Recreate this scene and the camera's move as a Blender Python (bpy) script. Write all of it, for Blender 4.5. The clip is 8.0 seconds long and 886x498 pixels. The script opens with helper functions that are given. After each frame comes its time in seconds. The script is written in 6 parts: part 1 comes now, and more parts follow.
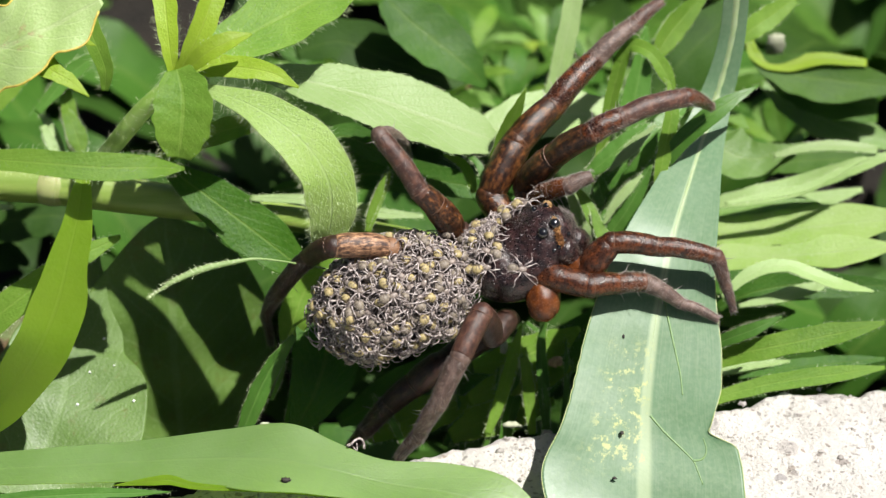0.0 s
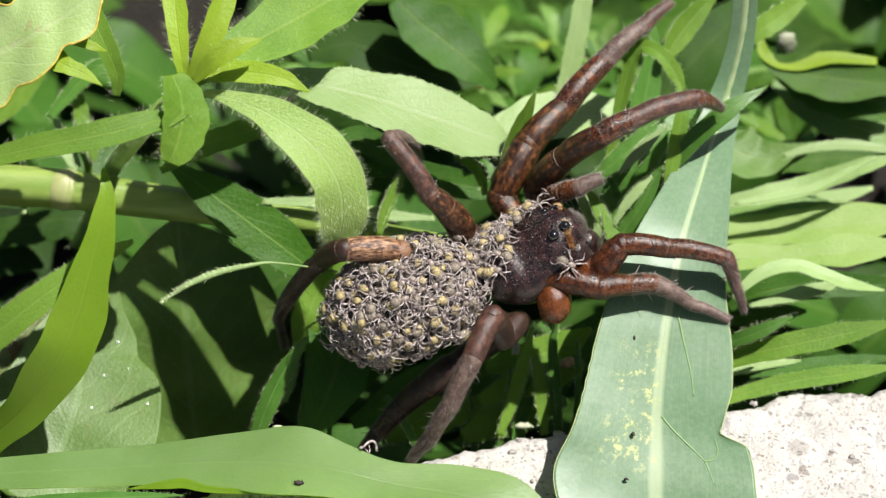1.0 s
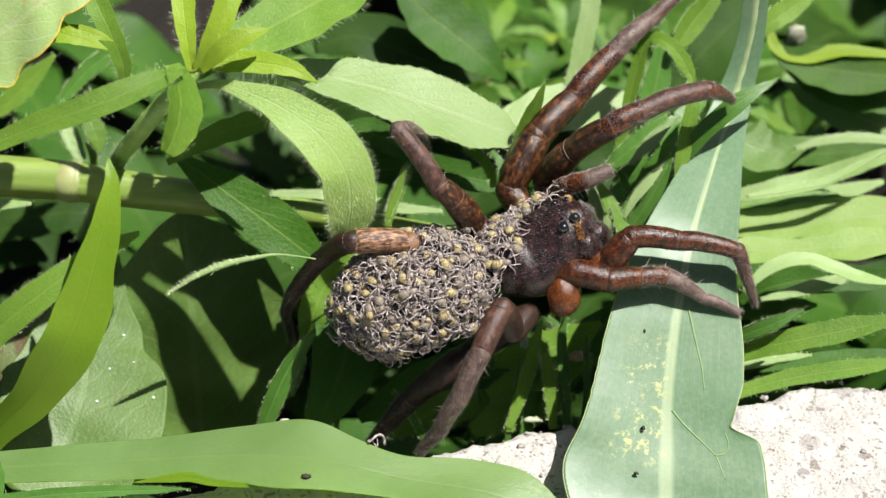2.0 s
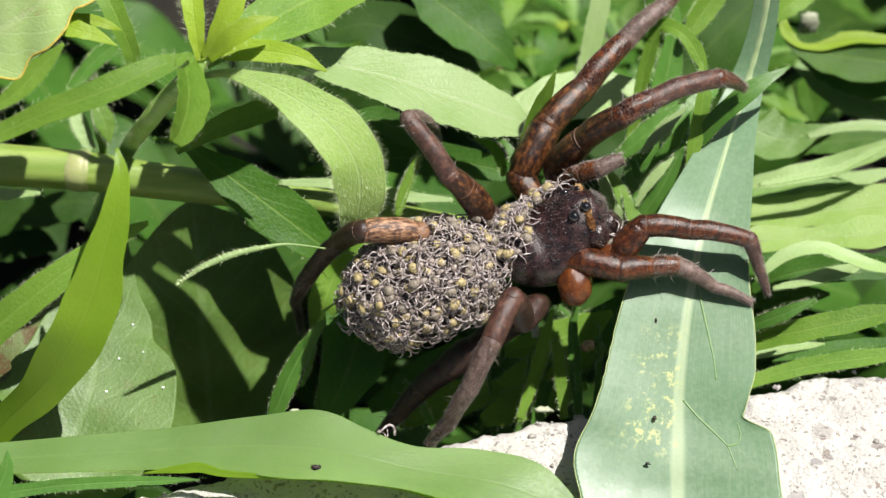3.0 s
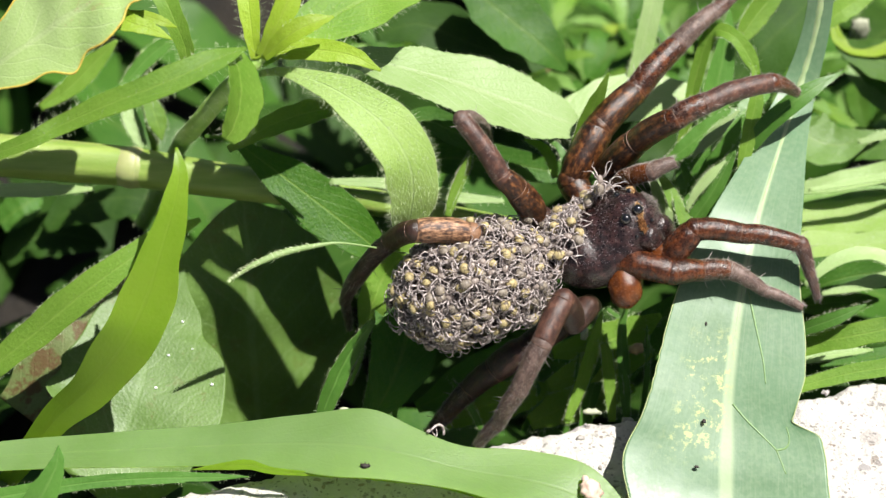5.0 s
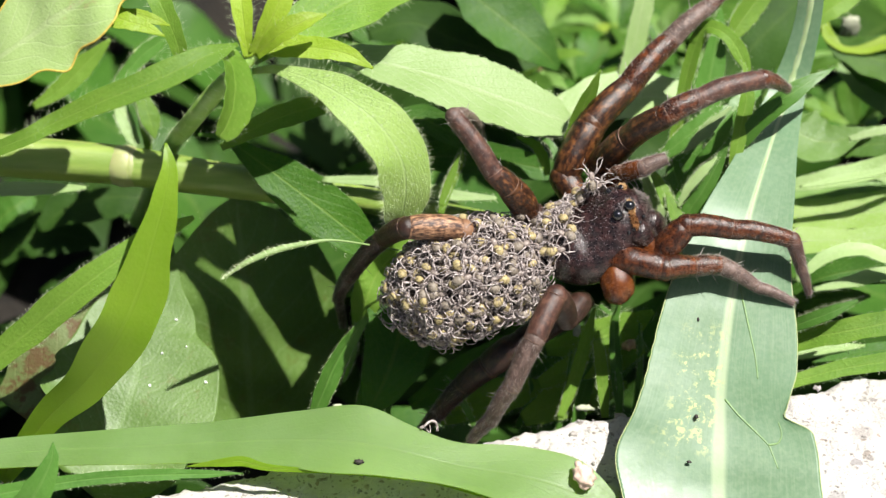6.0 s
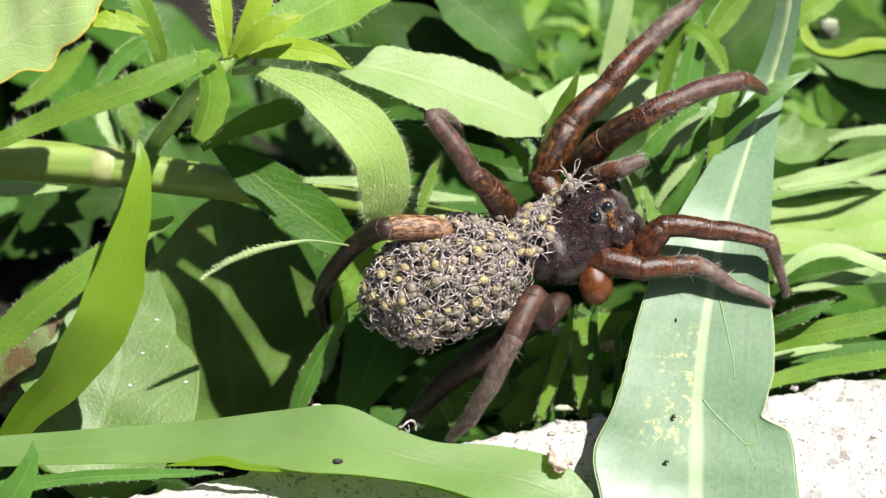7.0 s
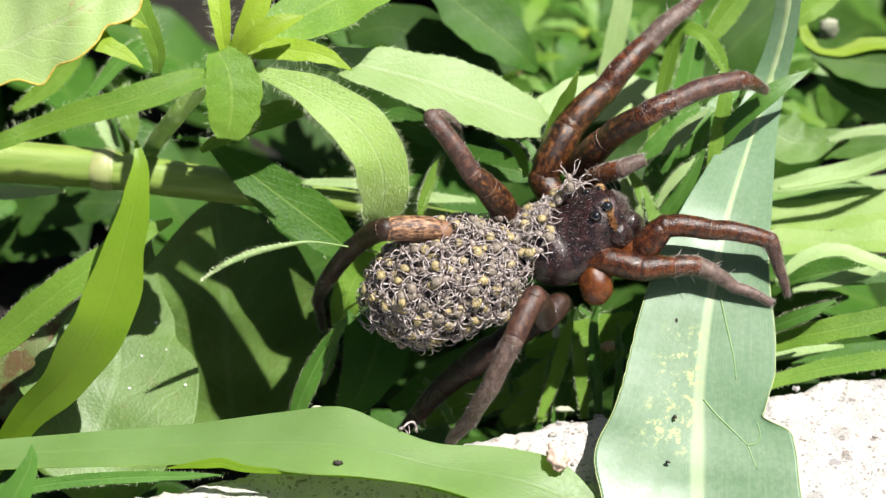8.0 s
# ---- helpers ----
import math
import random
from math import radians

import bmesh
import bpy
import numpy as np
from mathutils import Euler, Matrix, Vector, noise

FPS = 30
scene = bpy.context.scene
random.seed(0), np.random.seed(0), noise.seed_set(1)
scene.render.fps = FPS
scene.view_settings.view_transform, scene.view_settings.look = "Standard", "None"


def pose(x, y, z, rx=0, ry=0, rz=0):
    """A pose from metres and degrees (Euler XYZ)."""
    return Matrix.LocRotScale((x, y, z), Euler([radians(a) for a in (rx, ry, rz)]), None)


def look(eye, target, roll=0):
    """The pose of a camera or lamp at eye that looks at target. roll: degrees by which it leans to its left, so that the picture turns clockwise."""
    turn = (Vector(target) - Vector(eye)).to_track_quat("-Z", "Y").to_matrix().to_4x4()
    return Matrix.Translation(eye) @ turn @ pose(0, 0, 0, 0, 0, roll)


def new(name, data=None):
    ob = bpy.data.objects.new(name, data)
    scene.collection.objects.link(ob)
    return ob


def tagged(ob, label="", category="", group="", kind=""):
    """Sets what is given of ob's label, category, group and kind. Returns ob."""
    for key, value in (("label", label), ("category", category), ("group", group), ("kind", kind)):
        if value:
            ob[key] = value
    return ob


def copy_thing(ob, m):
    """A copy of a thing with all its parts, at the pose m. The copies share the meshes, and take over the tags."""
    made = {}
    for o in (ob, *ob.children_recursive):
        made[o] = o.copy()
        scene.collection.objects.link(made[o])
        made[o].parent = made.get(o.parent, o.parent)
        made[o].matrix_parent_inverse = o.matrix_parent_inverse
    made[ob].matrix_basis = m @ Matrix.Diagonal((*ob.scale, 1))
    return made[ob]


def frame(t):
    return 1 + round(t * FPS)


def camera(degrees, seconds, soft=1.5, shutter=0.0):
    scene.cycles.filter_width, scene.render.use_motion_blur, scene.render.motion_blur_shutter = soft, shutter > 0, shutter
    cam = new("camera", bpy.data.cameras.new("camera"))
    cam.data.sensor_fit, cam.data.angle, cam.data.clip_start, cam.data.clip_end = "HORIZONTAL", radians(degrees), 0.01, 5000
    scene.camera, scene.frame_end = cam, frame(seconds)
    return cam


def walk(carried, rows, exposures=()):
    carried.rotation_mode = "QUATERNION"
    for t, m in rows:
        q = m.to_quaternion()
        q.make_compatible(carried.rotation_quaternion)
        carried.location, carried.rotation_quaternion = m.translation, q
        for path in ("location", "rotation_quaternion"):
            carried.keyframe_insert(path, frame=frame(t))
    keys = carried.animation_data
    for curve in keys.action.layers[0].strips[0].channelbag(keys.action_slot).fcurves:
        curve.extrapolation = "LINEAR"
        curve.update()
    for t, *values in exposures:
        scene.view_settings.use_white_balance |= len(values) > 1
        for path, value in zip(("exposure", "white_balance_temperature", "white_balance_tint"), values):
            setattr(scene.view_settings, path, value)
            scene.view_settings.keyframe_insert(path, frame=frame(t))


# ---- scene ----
MM = 0.001
cam = camera(20, 8.0, soft=1.4)
cam.data.dof.use_dof = True
cam.data.dof.focus_distance = 0.199
cam.data.dof.aperture_fstop = 36.0
PATH = [
    (0, 0.000357, -0.142806, 0.154399, 45.2227, -0.4552, -0.1505),
    (0.5, 0.000875, -0.142000, 0.155201, 44.7691, -0.0922, -0.1415),
    (1, 0.001113, -0.142385, 0.155958, 44.8848, 0.1235, -0.0659),
    (2.5, 0.000000, -0.141440, 0.153440, 45.0000, -0.0000, 0.0000),
    (3, 0.000734, -0.140956, 0.153681, 44.6350, 0.3485, 0.1690),
    (3.5, 0.000152, -0.140900, 0.153546, 44.5249, 0.3047, 0.3722),
    (4, -0.000918, -0.140454, 0.152268, 44.7586, 0.0612, 1.2213),
    (4.5, -0.001312, -0.140748, 0.153667, 44.6921, 0.2080, 1.1829),
    (6, -0.001239, -0.142492, 0.153529, 44.9179, 0.2607, 0.8666),
    (6.5, -0.000819, -0.142362, 0.152811, 44.6017, 0.1680, 0.6487),
    (7, -0.000461, -0.143422, 0.153915, 45.0421, 0.0348, 0.7219),
    (7.5, -0.000593, -0.143230, 0.153892, 45.0135, 0.0634, 0.7006),
    (8, -0.000367, -0.143579, 0.152878, 45.3029, 0.2132, 0.5744),
]
walk(cam, [(t, pose(x, y, z, rx, ry, rz)) for t, x, y, z, rx, ry, rz in PATH], [(0.0, 0.67), (3.6, 0.67), (4.1, 0.88), (8.0, 0.89)])

# ---- light ----
SUN_WAY = Vector((0.37, -0.05, 0.93)).normalized()
sky_world = bpy.data.worlds.new("daylight")
scene.world = sky_world
sky_world.use_nodes = True
wn = sky_world.node_tree.nodes
sky = wn.new("ShaderNodeTexSky")
sky.sky_type = "NISHITA"
sky.sun_disc = False
sky.dust_density, sky.ozone_density = 3.0, 0.6
sky.sun_elevation = math.asin(SUN_WAY.z)
sky.sun_rotation = math.atan2(SUN_WAY.x, SUN_WAY.y)
sky_world.node_tree.links.new(sky.outputs[0], wn["Background"].inputs[0])
wn["Background"].inputs[1].default_value = 0.032
sun_data = bpy.data.lights.new("sun", "SUN")
sun_data.energy, sun_data.angle, sun_data.color = 5.0, radians(0.55), (1.0, 0.97, 0.92)
sun = new("sun", sun_data)
sun.matrix_world = look(SUN_WAY, (0, 0, 0))

# ---- materials ----


class Nodes:
    """A node material in the making."""

    def __init__(self, name):
        self.mat = bpy.data.materials.new(name)
        self.mat.use_nodes = True
        self.tree = self.mat.node_tree
        self.bsdf = self.tree.nodes["Principled BSDF"]
        self.out = self.tree.nodes["Material Output"]
        self.coord = self.tree.nodes.new("ShaderNodeTexCoord")
        self.info = self.tree.nodes.new("ShaderNodeObjectInfo")

    def link(self, a, b):
        self.tree.links.new(a, b)

    def put(self, socket, value):
        if isinstance(value, bpy.types.NodeSocket):
            self.link(value, socket)
        elif socket.type == "RGBA" and len(value) == 3:
            socket.default_value = (*value, 1)
        else:
            socket.default_value = value

    def noise(self, scale, detail=4.0, rough=0.55, vector=None, stretch=None):
        n = self.tree.nodes.new("ShaderNodeTexNoise")
        n.inputs["Scale"].default_value = scale
        n.inputs["Detail"].default_value = detail
        n.inputs["Roughness"].default_value = rough
        src = vector or self.coord.outputs["Object"]
        if stretch:
            m = self.tree.nodes.new("ShaderNodeMapping")
            m.inputs["Scale"].default_value = stretch
            self.link(src, m.inputs["Vector"])
            src = m.outputs[0]
        self.link(src, n.inputs["Vector"])
        return n.outputs["Fac"]

    def voronoi(self, scale, feature="F1", out="Distance", vector=None):
        n = self.tree.nodes.new("ShaderNodeTexVoronoi")
        n.feature = feature
        n.inputs["Scale"].default_value = scale
        self.link(vector or self.coord.outputs["Object"], n.inputs["Vector"])
        return n.outputs[out]

    def math(self, op, a, b=0.0, c=0.0, clamp=False):
        n = self.tree.nodes.new("ShaderNodeMath")
        n.operation, n.use_clamp = op, clamp
        for s, v in zip(n.inputs, (a, b, c)):
            self.put(s, v)
        return n.outputs[0]

    def span(self, value, lo, hi, to_lo=0.0, to_hi=1.0):
        n = self.tree.nodes.new("ShaderNodeMapRange")
        n.interpolation_type = "SMOOTHSTEP"
        for s, v in zip(n.inputs, (value, lo, hi, to_lo, to_hi)):
            self.put(s, v)
        return n.outputs[0]

    def mix(self, fac, a, b, blend="MIX"):
        n = self.tree.nodes.new("ShaderNodeMix")
        n.data_type, n.blend_type = "RGBA", blend
        self.put(n.inputs[0], fac)
        self.put(n.inputs[6], a)
        self.put(n.inputs[7], b)
        return n.outputs[2]

    def bump(self, height, strength=0.4, distance=0.0001):
        n = self.tree.nodes.new("ShaderNodeBump")
        n.inputs["Strength"].default_value = strength
        n.inputs["Distance"].default_value = distance
        self.put(n.inputs["Height"], height)
        self.link(n.outputs[0], self.bsdf.inputs["Normal"])
        return n.outputs[0]

    def uv(self):
        s = self.tree.nodes.new("ShaderNodeSeparateXYZ")
        self.link(self.coord.outputs["UV"], s.inputs[0])
        return s.outputs[0], s.outputs[1]

    def set(self, **values):
        for key, v in values.items():
            self.put(self.bsdf.inputs[key.replace("_", " ")], v)
        return self


def leaf_material(name, base, dark, rib, glow, rough=0.42, through_light=0.4, veins=14.0, vein_show=0.35, rib_width=0.05,
                  cells=0.5, spec=0.5, blotch=None, blotch_show=0.0, blotch_in=None, dots=0.0, rib_show=0.35, bumpy=0.35, wax=0.0, blotch_cut=0.555):
    """Leaf green with a pale midrib, side veins, cell relief and light shining through the blade."""
    k = Nodes(name)
    u, v = k.uv()
    across = k.math("ABSOLUTE", k.math("SUBTRACT", v, 0.5))
    wobble = k.noise(350.0, 2.0)
    slant = k.math("ADD", k.math("SUBTRACT", k.math("MULTIPLY", u, veins), k.math("MULTIPLY", across, veins * 0.55)), k.math("MULTIPLY", wobble, 0.5))
    band = k.math("ABSOLUTE", k.math("SUBTRACT", k.math("FRACT", slant), 0.5))
    vein = k.math("MULTIPLY", k.span(band, 0.0, 0.085, 1.0, 0.0), vein_show)
    ribm = k.span(across, rib_width * 0.35, rib_width, 1.0, 0.0)
    big = k.noise(160.0, 3.0)
    fine = k.noise(2600.0, 3.0)
    patch = k.span(big, 0.35, 0.68)
    col = k.mix(patch, base, dark)
    col = k.mix(k.math("MULTIPLY", k.span(fine, 0.35, 0.7), 0.3), col, k.mix(0.5, base, rib))
    grain_uv = k.noise(1.0, 5.0, 0.65, vector=k.coord.outputs["UV"], stretch=(7.0, 75.0, 1.0))
    col = k.mix(k.math("MULTIPLY", k.span(grain_uv, 0.45, 0.7), 0.35), col, k.mix(0.4, base, rib))
    col = k.mix(k.math("MULTIPLY", k.span(grain_uv, 0.3, 0.5, 1.0, 0.0), 0.35), col, dark)
    col = k.mix(vein, col, rib)
    col = k.mix(k.math("MULTIPLY", ribm, rib_show), col, rib)
    if blotch:
        spots = k.math("MULTIPLY", k.span(k.noise(1100.0 if blotch_in else 420.0, 7.0, 0.8), blotch_cut, blotch_cut + 0.065), blotch_show)
        if blotch_in:
            u0, u1, v0, v1 = blotch_in
            near = k.math("MULTIPLY", k.span(u, u0, u0 + 0.06), k.span(u, u1 - 0.06, u1, 1.0, 0.0))
            spots = k.math("MULTIPLY", spots, k.math("MULTIPLY", near, k.math("MULTIPLY", k.span(v, v0, v0 + 0.05), k.span(v, v1 - 0.15, v1, 1.0, 0.0))))
        col = k.mix(spots, col, blotch)
    if dots:
        grain = k.voronoi(1500.0)
        speck = k.math("MULTIPLY", k.span(k.math("ADD", grain, k.math("MULTIPLY", fine, 0.25)), 0.2, 0.34, 1.0, 0.0), dots)
        col = k.mix(speck, col, rib)
        net = k.span(k.voronoi(520.0, "DISTANCE_TO_EDGE"), 0.0, 0.07, 1.0, 0.0)
        col = k.mix(k.math("MULTIPLY", net, dots * 0.35), col, dark)
    shade = k.math("ADD", k.math("MULTIPLY", k.info.outputs["Random"], 0.3), 0.85)
    hsv = k.tree.nodes.new("ShaderNodeHueSaturation")
    k.link(shade, hsv.inputs["Value"])
    k.link(col, hsv.inputs["Color"])
    col = hsv.outputs[0]
    cell = k.voronoi(4200.0)
    relief = k.math("SUBTRACT", k.math("ADD", k.math("MULTIPLY", cell, cells), k.math("MULTIPLY", big, 1.5)), k.math("ADD", k.math("MULTIPLY", vein, 1.2), k.math("MULTIPLY", ribm, 0.8)))
    nrm = k.bump(k.math("ADD", relief, k.math("MULTIPLY", fine, 0.8)), bumpy, 0.00012)
    k.set(Base_Color=col, Roughness=k.math("ADD", k.math("MULTIPLY", k.math("ADD", fine, grain_uv), 0.2), rough - 0.2), Specular_IOR_Level=spec * 0.75)
    if wax:
        k.set(Coat_Weight=k.math("MULTIPLY", k.span(k.noise(220.0, 4.0), 0.4, 0.62), wax), Coat_Roughness=0.42)
    tr = k.tree.nodes.new("ShaderNodeBsdfTranslucent")
    k.link(k.mix(0.75, col, glow), tr.inputs["Color"])
    k.link(nrm, tr.inputs["Normal"])
    sh = k.tree.nodes.new("ShaderNodeMixShader")
    sh.inputs[0].default_value = through_light
    k.link(k.bsdf.outputs[0], sh.inputs[1])
    k.link(tr.outputs[0], sh.inputs[2])
    k.link(sh.outputs[0], k.out.inputs["Surface"])
    return k.mat


M_HAIRY = leaf_material("hairy_leaf", (0.178, 0.318, 0.040), (0.115, 0.240, 0.026), (0.300, 0.430, 0.085), (0.40, 0.60, 0.04), 0.52, 0.45, 12, 0.25, dots=0.45, spec=0.35)
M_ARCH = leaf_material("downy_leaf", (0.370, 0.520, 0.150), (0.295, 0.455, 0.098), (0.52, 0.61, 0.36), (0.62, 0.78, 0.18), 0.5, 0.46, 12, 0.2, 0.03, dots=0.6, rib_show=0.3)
M_POINTED = leaf_material("pointed_leaf", (0.052, 0.158, 0.010), (0.034, 0.116, 0.007), (0.19, 0.32, 0.05), (0.18, 0.42, 0.02), 0.46, 0.38, 11, 0.22, 0.03, dots=0.2, spec=0.3, rib_show=0.65)
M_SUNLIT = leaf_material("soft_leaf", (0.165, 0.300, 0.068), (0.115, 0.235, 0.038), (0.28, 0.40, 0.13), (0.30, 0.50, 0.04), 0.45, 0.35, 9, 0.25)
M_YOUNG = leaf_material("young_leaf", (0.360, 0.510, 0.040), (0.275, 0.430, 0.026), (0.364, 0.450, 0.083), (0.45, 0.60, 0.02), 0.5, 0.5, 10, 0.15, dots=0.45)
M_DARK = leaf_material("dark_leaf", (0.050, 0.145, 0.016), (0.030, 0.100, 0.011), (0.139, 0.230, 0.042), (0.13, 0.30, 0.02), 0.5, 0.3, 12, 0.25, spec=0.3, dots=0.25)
M_BROAD = leaf_material("broad_leaf", (0.108, 0.188, 0.038), (0.075, 0.142, 0.024), (0.171, 0.260, 0.093), (0.14, 0.28, 0.03), 0.46, 0.22, 9, 0.3, 0.03, 0.9, spec=0.45,
                        blotch=(0.13, 0.06, 0.02), blotch_show=0.25, dots=0.6, rib_show=0.4, bumpy=0.16)
M_DRY = leaf_material("withering_leaf", (0.135, 0.190, 0.055), (0.105, 0.135, 0.040), (0.20, 0.23, 0.09), (0.2, 0.2, 0.05), 0.6, 0.2, 9, 0.3, 0.03,
                      blotch=(0.105, 0.056, 0.020), blotch_show=0.9, blotch_cut=0.47, dots=0.4)
M_BLUE = leaf_material("waxy_leaf", (0.122, 0.222, 0.120), (0.096, 0.186, 0.090), (0.34, 0.43, 0.25), (0.20, 0.40, 0.05), 0.45, 0.25, 13, 0.05, 0.05, 0.2, 0.6,
                       blotch=(0.48, 0.51, 0.19), blotch_show=0.9, blotch_in=(0.46, 0.70, 0.46, 0.88), blotch_cut=0.53, dots=0.08, rib_show=0.85, bumpy=0.09, wax=0.5)
M_LONG = leaf_material("smooth_leaf", (0.235, 0.368, 0.145), (0.180, 0.305, 0.096), (0.300, 0.400, 0.150), (0.62, 0.80, 0.11), 0.42, 0.58, 9, 0.16, 0.03, 0.4, 0.55, dots=0.2, rib_show=0.3, bumpy=0.16)
M_PALE = leaf_material("pale_leaf", (0.325, 0.460, 0.185), (0.265, 0.400, 0.128), (0.407, 0.500, 0.247), (0.30, 0.50, 0.06), 0.46, 0.3, 12, 0.3, dots=0.45)
# far foliage: green darkened to stand in for the shade of denser growth
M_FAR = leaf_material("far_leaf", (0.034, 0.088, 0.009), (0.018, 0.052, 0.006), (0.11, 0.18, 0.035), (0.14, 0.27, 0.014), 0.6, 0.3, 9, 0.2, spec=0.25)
# undergrowth: the deep shade of the gaps is in this very dark green
M_UNDERSHADE = leaf_material("undergrowth_shade_leaf", (0.030, 0.080, 0.009), (0.017, 0.050, 0.006), (0.064, 0.120, 0.022), (0.08, 0.18, 0.01), 0.6, 0.3, 9, 0.2, spec=0.25)
M_SPOTTED = leaf_material("spotted_leaf", (0.36, 0.49, 0.19), (0.30, 0.44, 0.13), (0.48, 0.56, 0.30), (0.45, 0.60, 0.12), 0.46, 0.3, 8, 0.3, blotch=(0.40, 0.20, 0.14), blotch_show=0.5, blotch_in=(0.4, 0.8, 0.3, 0.7))
M_BLADE = leaf_material("grass_blade", (0.250, 0.400, 0.028), (0.200, 0.345, 0.020), (0.300, 0.420, 0.063), (0.38, 0.60, 0.015), 0.4, 0.55, 5, 0.06, 0.04, 0.2, rib_show=0.15)
M_GRASS = leaf_material("grass_green", (0.092, 0.225, 0.034), (0.060, 0.165, 0.022), (0.171, 0.310, 0.073), (0.18, 0.40, 0.02), 0.42, 0.35, 4, 0.05, 0.08, 0.2, dots=0.2)
M_BACK = leaf_material("background_leaf", (0.066, 0.155, 0.016), (0.034, 0.098, 0.009), (0.15, 0.25, 0.05), (0.22, 0.42, 0.02), 0.55, 0.35, 9, 0.25, spec=0.3)


def stem_material(name, base, dark):
    k = Nodes(name)
    streak = k.noise(900.0, 4.0, 0.6, stretch=(0.12, 1.0, 1.0))
    fine = k.noise(3000.0, 2.0)
    k.set(Base_Color=k.mix(k.span(streak, 0.3, 0.7), base, dark), Roughness=0.45)
    k.bsdf.inputs["Subsurface Weight"].default_value = 0.25
    k.bsdf.inputs["Subsurface Radius"].default_value = (0.0008, 0.001, 0.0003)
    k.bump(k.math("ADD", streak, k.math("MULTIPLY", fine, 0.3)), 0.4, 0.00015)
    return k.mat


M_STALK = stem_material("pale_stalk", (0.25, 0.33, 0.075), (0.16, 0.25, 0.04))
M_NODE = stem_material("stalk_node", (0.34, 0.35, 0.15), (0.25, 0.30, 0.10))
M_STEM = stem_material("hairy_stem", (0.27, 0.42, 0.10), (0.20, 0.34, 0.06))
M_RIB = stem_material("leaf_rib", (0.30, 0.38, 0.20), (0.24, 0.33, 0.15))
M_VEIN = stem_material("side_vein", (0.17, 0.28, 0.10), (0.13, 0.23, 0.08))
M_RIM = stem_material("leaf_rim", (0.42, 0.46, 0.22), (0.30, 0.36, 0.14))
M_SOFTRIB = stem_material("soft_leaf_rib", (0.13, 0.25, 0.04), (0.10, 0.20, 0.03))


def plain_material(name, base, dark, rough, scale=2500.0, bump=0.3, spec=0.5):
    k = Nodes(name)
    n = k.noise(scale, 4.0)
    k.set(Base_Color=k.mix(k.span(n, 0.3, 0.7), base, dark), Roughness=rough, Specular_IOR_Level=spec)
    k.bump(n, bump, 0.0001)
    return k.mat


M_HAIRWHITE = plain_material("plant_hair", (0.58, 0.66, 0.40), (0.46, 0.55, 0.28), 0.5)
M_SPIDERHAIR = plain_material("spider_hair", (0.085, 0.052, 0.034), (0.04, 0.023, 0.015), 0.5)
M_GREYHAIR = plain_material("grey_hair", (0.44, 0.39, 0.36), (0.25, 0.21, 0.19), 0.45)
M_SILVER = plain_material("silver_hair", (0.50, 0.46, 0.48), (0.30, 0.26, 0.27), 0.35)
M_CREAM = plain_material("cream_hair", (0.55, 0.36, 0.17), (0.36, 0.19, 0.07), 0.5)
M_EYE = plain_material("eye", (0.006, 0.006, 0.007), (0.004, 0.004, 0.005), 0.14, 800, 0.0, 0.9)
M_ABDOMEN = plain_material("abdomen_skin", (0.10, 0.08, 0.068), (0.05, 0.04, 0.033), 0.6)
M_ORANGE = plain_material("orange_hair", (0.30, 0.14, 0.045), (0.15, 0.06, 0.02), 0.6)
M_PALEHAIR = plain_material("joint_skin", (0.18, 0.10, 0.065), (0.10, 0.05, 0.03), 0.5)
M_DEBRIS = plain_material("debris", (0.03, 0.022, 0.016), (0.015, 0.012, 0.01), 0.7)
# near-white colour imitates the sparkle of dew droplets
M_DEWGLINT = plain_material("dew_glint", (0.85, 0.86, 0.84), (0.75, 0.76, 0.74), 0.2)
M_FLUFF = plain_material("fluff", (0.45, 0.46, 0.33), (0.3, 0.32, 0.22), 0.7)
M_YELLOW = plain_material("yellow_margin", (0.55, 0.46, 0.08), (0.42, 0.30, 0.05), 0.5)
M_PINK = plain_material("seed_coat", (0.66, 0.50, 0.40), (0.50, 0.34, 0.26), 0.6, 1500.0, 0.6)
M_STRAW = plain_material("straw", (0.42, 0.30, 0.16), (0.25, 0.16, 0.08), 0.7)


def chitin(name, light, mid, dark, rough=0.32, show=0.5, streaky=0.6):
    """Spider cuticle: dark, with paler dashes along the limb and a dusting of pale hair bases."""
    k = Nodes(name)
    uv = k.coord.outputs["UV"]
    streak = k.noise(2.6, 5.0, 0.62, vector=uv, stretch=(0.8, 2.4, 1.0))
    blot = k.noise(1500.0, 5.0, 0.7)
    fine = k.noise(6000.0, 4.0, 0.7)
    tone = k.math("ADD", k.math("MULTIPLY", streak, streaky), k.math("MULTIPLY", blot, 1.0 - streaky))
    col = k.mix(k.span(tone, 0.36, 0.62), dark, mid)
    col = k.mix(k.math("MULTIPLY", k.span(tone, 0.47, 0.72), show), col, light)
    col = k.mix(k.math("MULTIPLY", k.span(fine, 0.5, 0.66), 0.3), col, dark)
    dust = k.span(k.math("ADD", k.voronoi(4200.0), k.math("MULTIPLY", fine, 0.3)), 0.22, 0.34, 1.0, 0.0)
    col = k.mix(k.math("MULTIPLY", dust, 0.09), col, k.mix(0.6, light, (0.34, 0.27, 0.23)))
    k.set(Base_Color=col, Roughness=k.math("ADD", k.math("MULTIPLY", fine, 0.4), rough - 0.18), Specular_IOR_Level=0.52)
    k.bump(k.math("ADD", k.math("MULTIPLY", streak, 1.2 * streaky), k.math("ADD", fine, k.math("MULTIPLY", blot, 0.8))), 0.42, 0.0001)
    return k.mat


